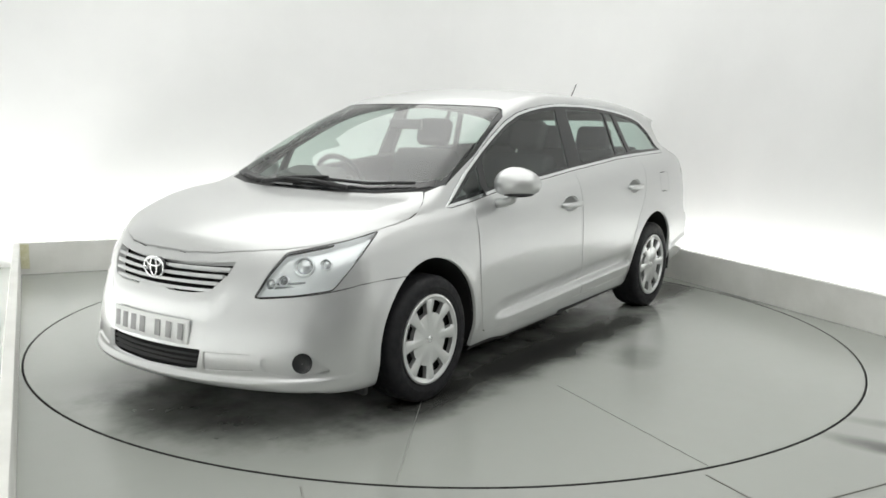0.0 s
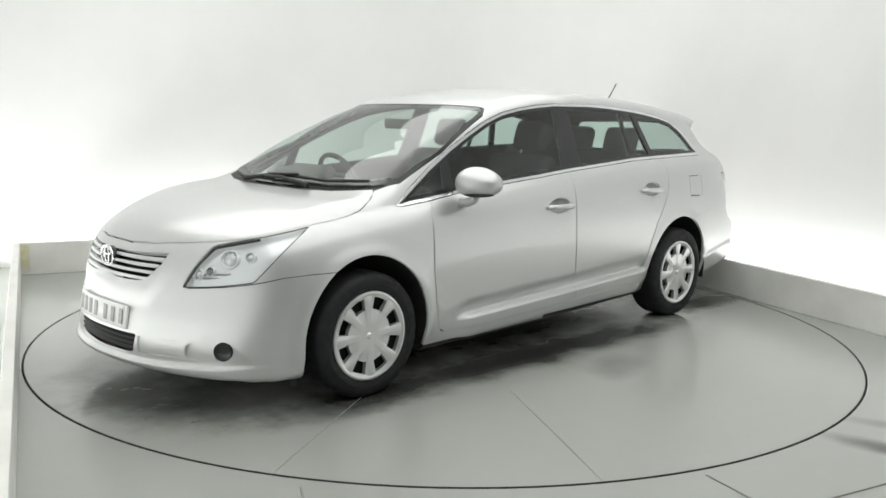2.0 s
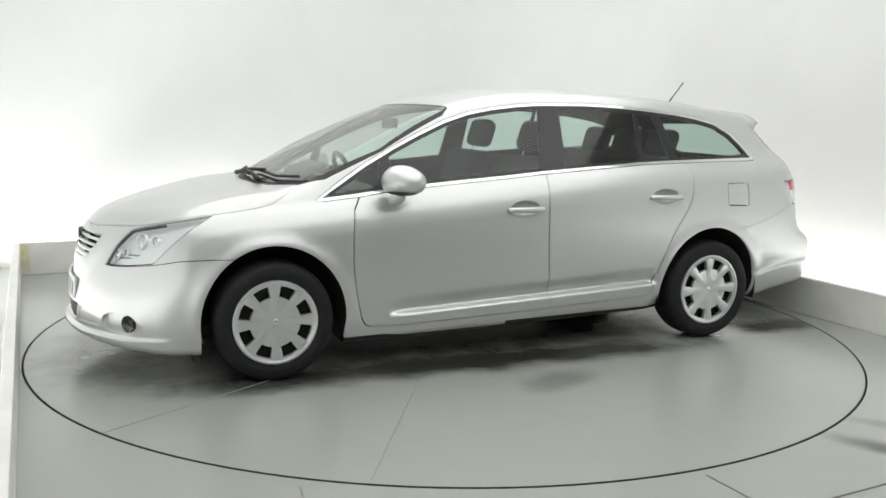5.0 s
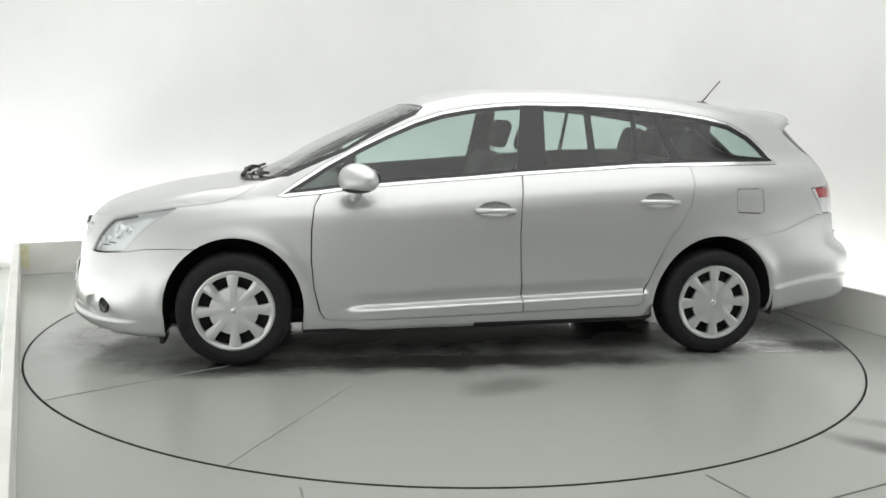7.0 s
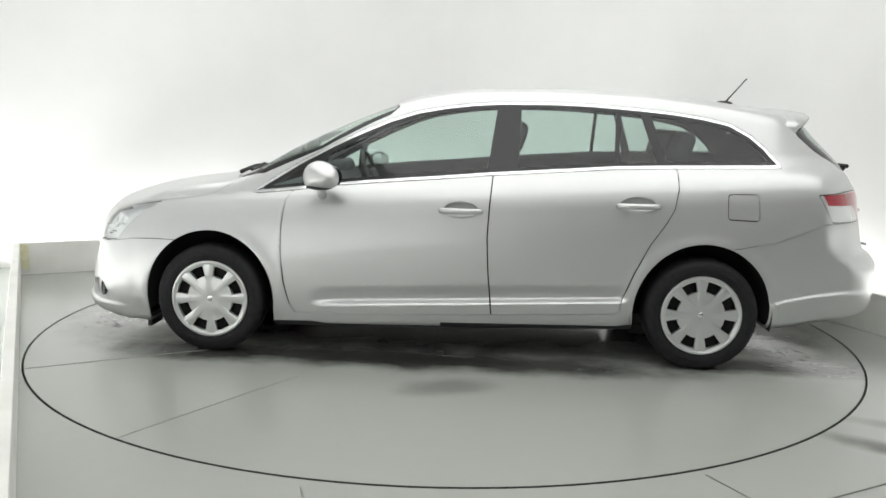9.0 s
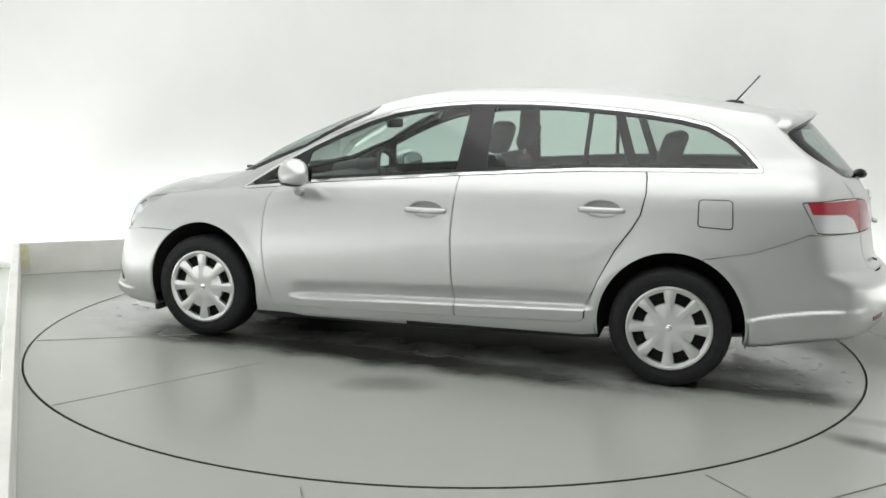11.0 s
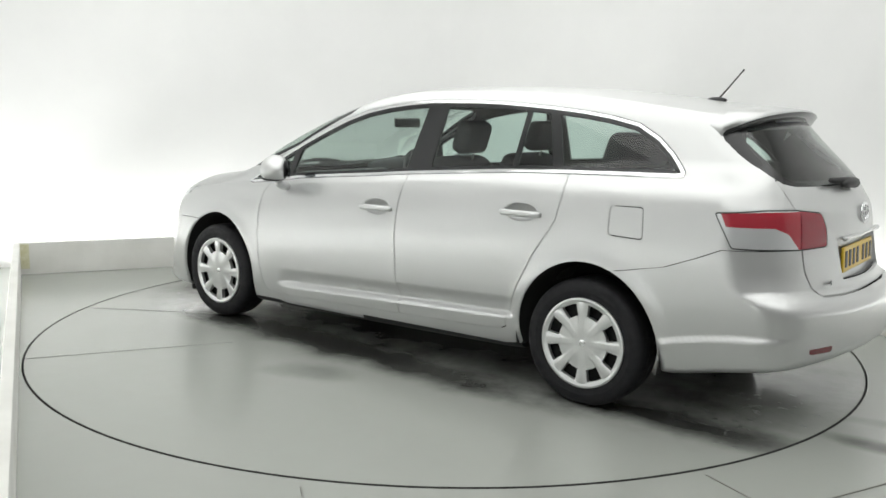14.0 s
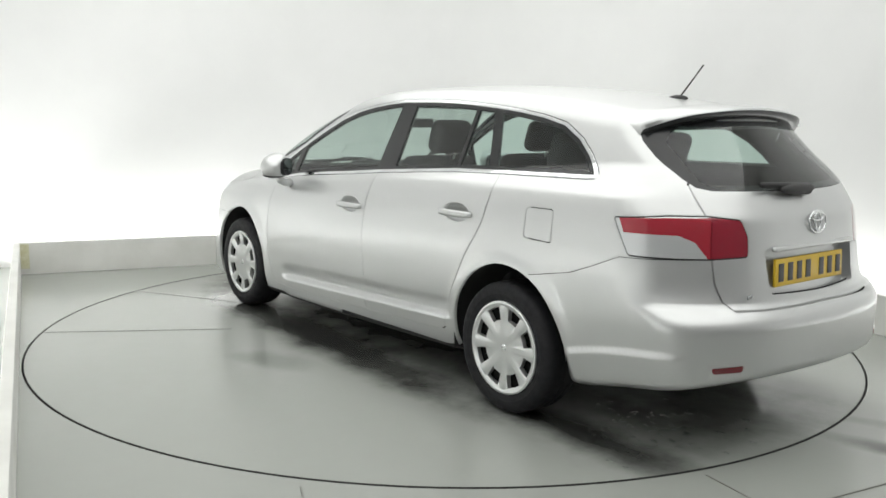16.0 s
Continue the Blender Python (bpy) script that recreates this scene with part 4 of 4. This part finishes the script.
def build_cabin(car):
    # seats
    def seat(x, y, bench=False):
        wide = 1.24 if bench else 0.50
        s = part("seat", box(0.50, wide, 0.16, 0.05, (0, 0, 0), 3), CLOTH, car, "dark grey cloth seat", pose(x, y, 0.50, 0, -6, 0))
        part("backrest", box(0.15, wide, 0.62, 0.06, (0, 0, 0.31), 3), CLOTH, s, "", pose(-0.24, 0, 0.06, 0, -16, 0))
        spots = (-0.38, 0.0, 0.38) if bench else (0.0,)
        for o in spots:
            part("headrest", box(0.10, 0.26, 0.19, 0.045, (0, 0, 0), 3), CLOTH, s, "", pose(-0.46, o, 0.78 if not bench else 0.74, 0, -12, 0))
            part("headrest_post", tube([(0, -0.06, -0.14), (0, -0.06, 0.0)], 0.007, 6), SATIN, s, "", pose(-0.455, o, 0.76, 0, -12, 0))
    for y in (0.37, -0.37):
        seat(0.20, y)
    seat(-0.75, 0, True)
    # dashboard and wheel on the right hand
    d = part("dashboard", box(0.42, 1.36, 0.30, 0.08, (0, 0, 0), 4), TRIM, car, "dark grey dashboard", pose(0.93, 0, 0.80, 0, 12, 0))
    part("instrument_hood", box(0.22, 0.40, 0.10, 0.04, (0, 0, 0), 3), TRIM, d, "", pose(-0.08, -0.37, 0.16))
    ring = [(0, 0.185 * math.cos(k * math.pi / 16), 0.185 * math.sin(k * math.pi / 16)) for k in range(32)]
    w = part("steering_wheel", tube(ring, 0.016, 8, True), PLASTIC, car, "dark steering wheel", pose(0.62, -0.37, 0.92, 0, 22, 0))
    part("wheel_hub", box(0.05, 0.20, 0.12, 0.02), PLASTIC, w)
    part("wheel_spoke", box(0.025, 0.36, 0.03, 0.008), PLASTIC, w)
    part("rear_view_mirror", box(0.03, 0.24, 0.06, 0.012), PLASTIC, car, "inside mirror", pose(0.46, 0.0, 1.29))
    part("parcel_shelf", box(0.75, 1.16, 0.02, 0.006), TRIM, car, "dark luggage cover", pose(-1.62, 0, 0.98))


def build_wheels(car):
    def wheel(x, s):
        prof = [(0.205, -0.095), (0.235, -0.102), (0.275, -0.104), (0.295, -0.092), (0.304, -0.07), (0.305, 0.0), (0.304, 0.07), (0.295, 0.092), (0.275, 0.104), (0.235, 0.102), (0.214, 0.094), (0.206, 0.08)]
        w = part("wheel", lathe(prof, 72), RUBBER, car, "black tyre with a silver wheel cover", pose(x, 0.755 * s, WHEEL_Z, 0, 0, 0 if s > 0 else 180))
        # grooves of the tread
        b = bmesh.new()
        for o in (-0.04, 0.0, 0.04):
            add_to(b, lathe([(0.3055, o - 0.004), (0.3062, o), (0.3055, o + 0.004)], 60))
        part("tread_groove", b, LINER, w)
        # bulging letters ring on the side wall
        part("sidewall_rib", lathe([(0.243, 0.1018), (0.247, 0.1048), (0.252, 0.1036)], 72), RUBBER, w)
        # wheel cover with eight slots
        b = bmesh.new()
        rad = [0.0, 0.016, 0.045, 0.08, 0.112, 0.128, 0.187, 0.196, 0.206, 0.215, 0.217]
        off = [0.094, 0.0938, 0.0934, 0.0925, 0.0895, 0.091, 0.096, 0.099, 0.104, 0.102, 0.088]
        n = 128
        grid = [[b.verts.new((r * math.cos(2 * math.pi * i / n), o, r * math.sin(2 * math.pi * i / n))) for i in range(n)] for r, o in zip(rad[1:], off[1:])]
        hub = b.verts.new((0, off[0], 0))
        holes = []
        for i in range(n):
            q = (i + 1) % n
            b.faces.new((hub, grid[0][q], grid[0][i]))
            for j in range(len(grid) - 1):
                f = b.faces.new((grid[j][i], grid[j][q], grid[j + 1][q], grid[j + 1][i]))
                if j == 4 and 3 <= i % 16 < 12:
                    holes.append(f)
        bmesh.ops.delete(b, geom=holes, context="FACES_ONLY")
        rims = [e for e in b.edges if len(e.link_faces) == 1 and math.hypot(e.verts[0].co.x, e.verts[0].co.z) < 0.19]
        out = bmesh.ops.extrude_edge_only(b, edges=rims)
        bmesh.ops.translate(b, vec=(0, -0.022, 0), verts=[v for v in out["geom"] if isinstance(v, bmesh.types.BMVert)])
        # straight spokes between the slots, running out onto a shallow domed hub
        for v in b.verts:
            r = math.hypot(v.co.x, v.co.z)
            a = (math.atan2(v.co.z, v.co.x) / (2 * math.pi) * 8 - 15.0 / 16.0) % 1
            across = min(a, 1 - a) * r * 2 * math.pi / 8
            if 0.012 < r < 0.19 and v.co.y > 0.078:
                spoke = 1.0 if across < 0.016 else max(0.0, 1 - (across - 0.016) / 0.006)
                v.co.y += 0.006 * spoke * min((r - 0.012) / 0.08, 1.0)
                if 0.034 < r < 0.13:
                    v.co.y += 0.004 * math.sin((r - 0.034) / 0.096 * math.pi) * (1 - spoke)
        bmesh.ops.recalc_face_normals(b, faces=b.faces)
        c = part("wheel_cover", b, SATIN, w, "silver plastic wheel cover with eight slots")
        c.data.set_sharp_from_angle(angle=radians(38))
        part("wheel_disc", lathe([(0.001, 0.045), (0.14, 0.045), (0.205, 0.052)], 48), LINER, w, "dark steel wheel")
        part("cover_emblem", lathe([(0.001, 0.0965), (0.013, 0.0965), (0.016, 0.095), (0.017, 0.09)], 24), CHROME, w, "small chrome emblem")
    for x in (WHEEL_X, -WHEEL_X):
        for s in (1, -1):
            wheel(x, s)


estate_car = build_car()


# ---- what moves: turntable and car turn together ----
SETTLE = ((0.0, 235.05), (0.5, 233.28), (1.0, 230.63), (1.5, 227.38), (2.0, 223.93), (2.5, 220.49), (3.0, 217.05), (3.5, 213.6), (4.0, 210.14))
RATE = (128.72 - 210.14) / 12.0
OFFSET = (-0.084, -0.0436)


def motions():
    turns = list(SETTLE) + [(4.0 + 0.5 * k, 210.14 + RATE * 0.5 * k) for k in range(1, 25)]
    walk(turntable, [(t, pose(0, 0, 0, 0, 0, a)) for t, a in turns])
    walk(estate_car, [(t, pose(0, 0, 0, 0, 0, a) @ pose(*OFFSET, 0)) for t, a in turns])


motions()
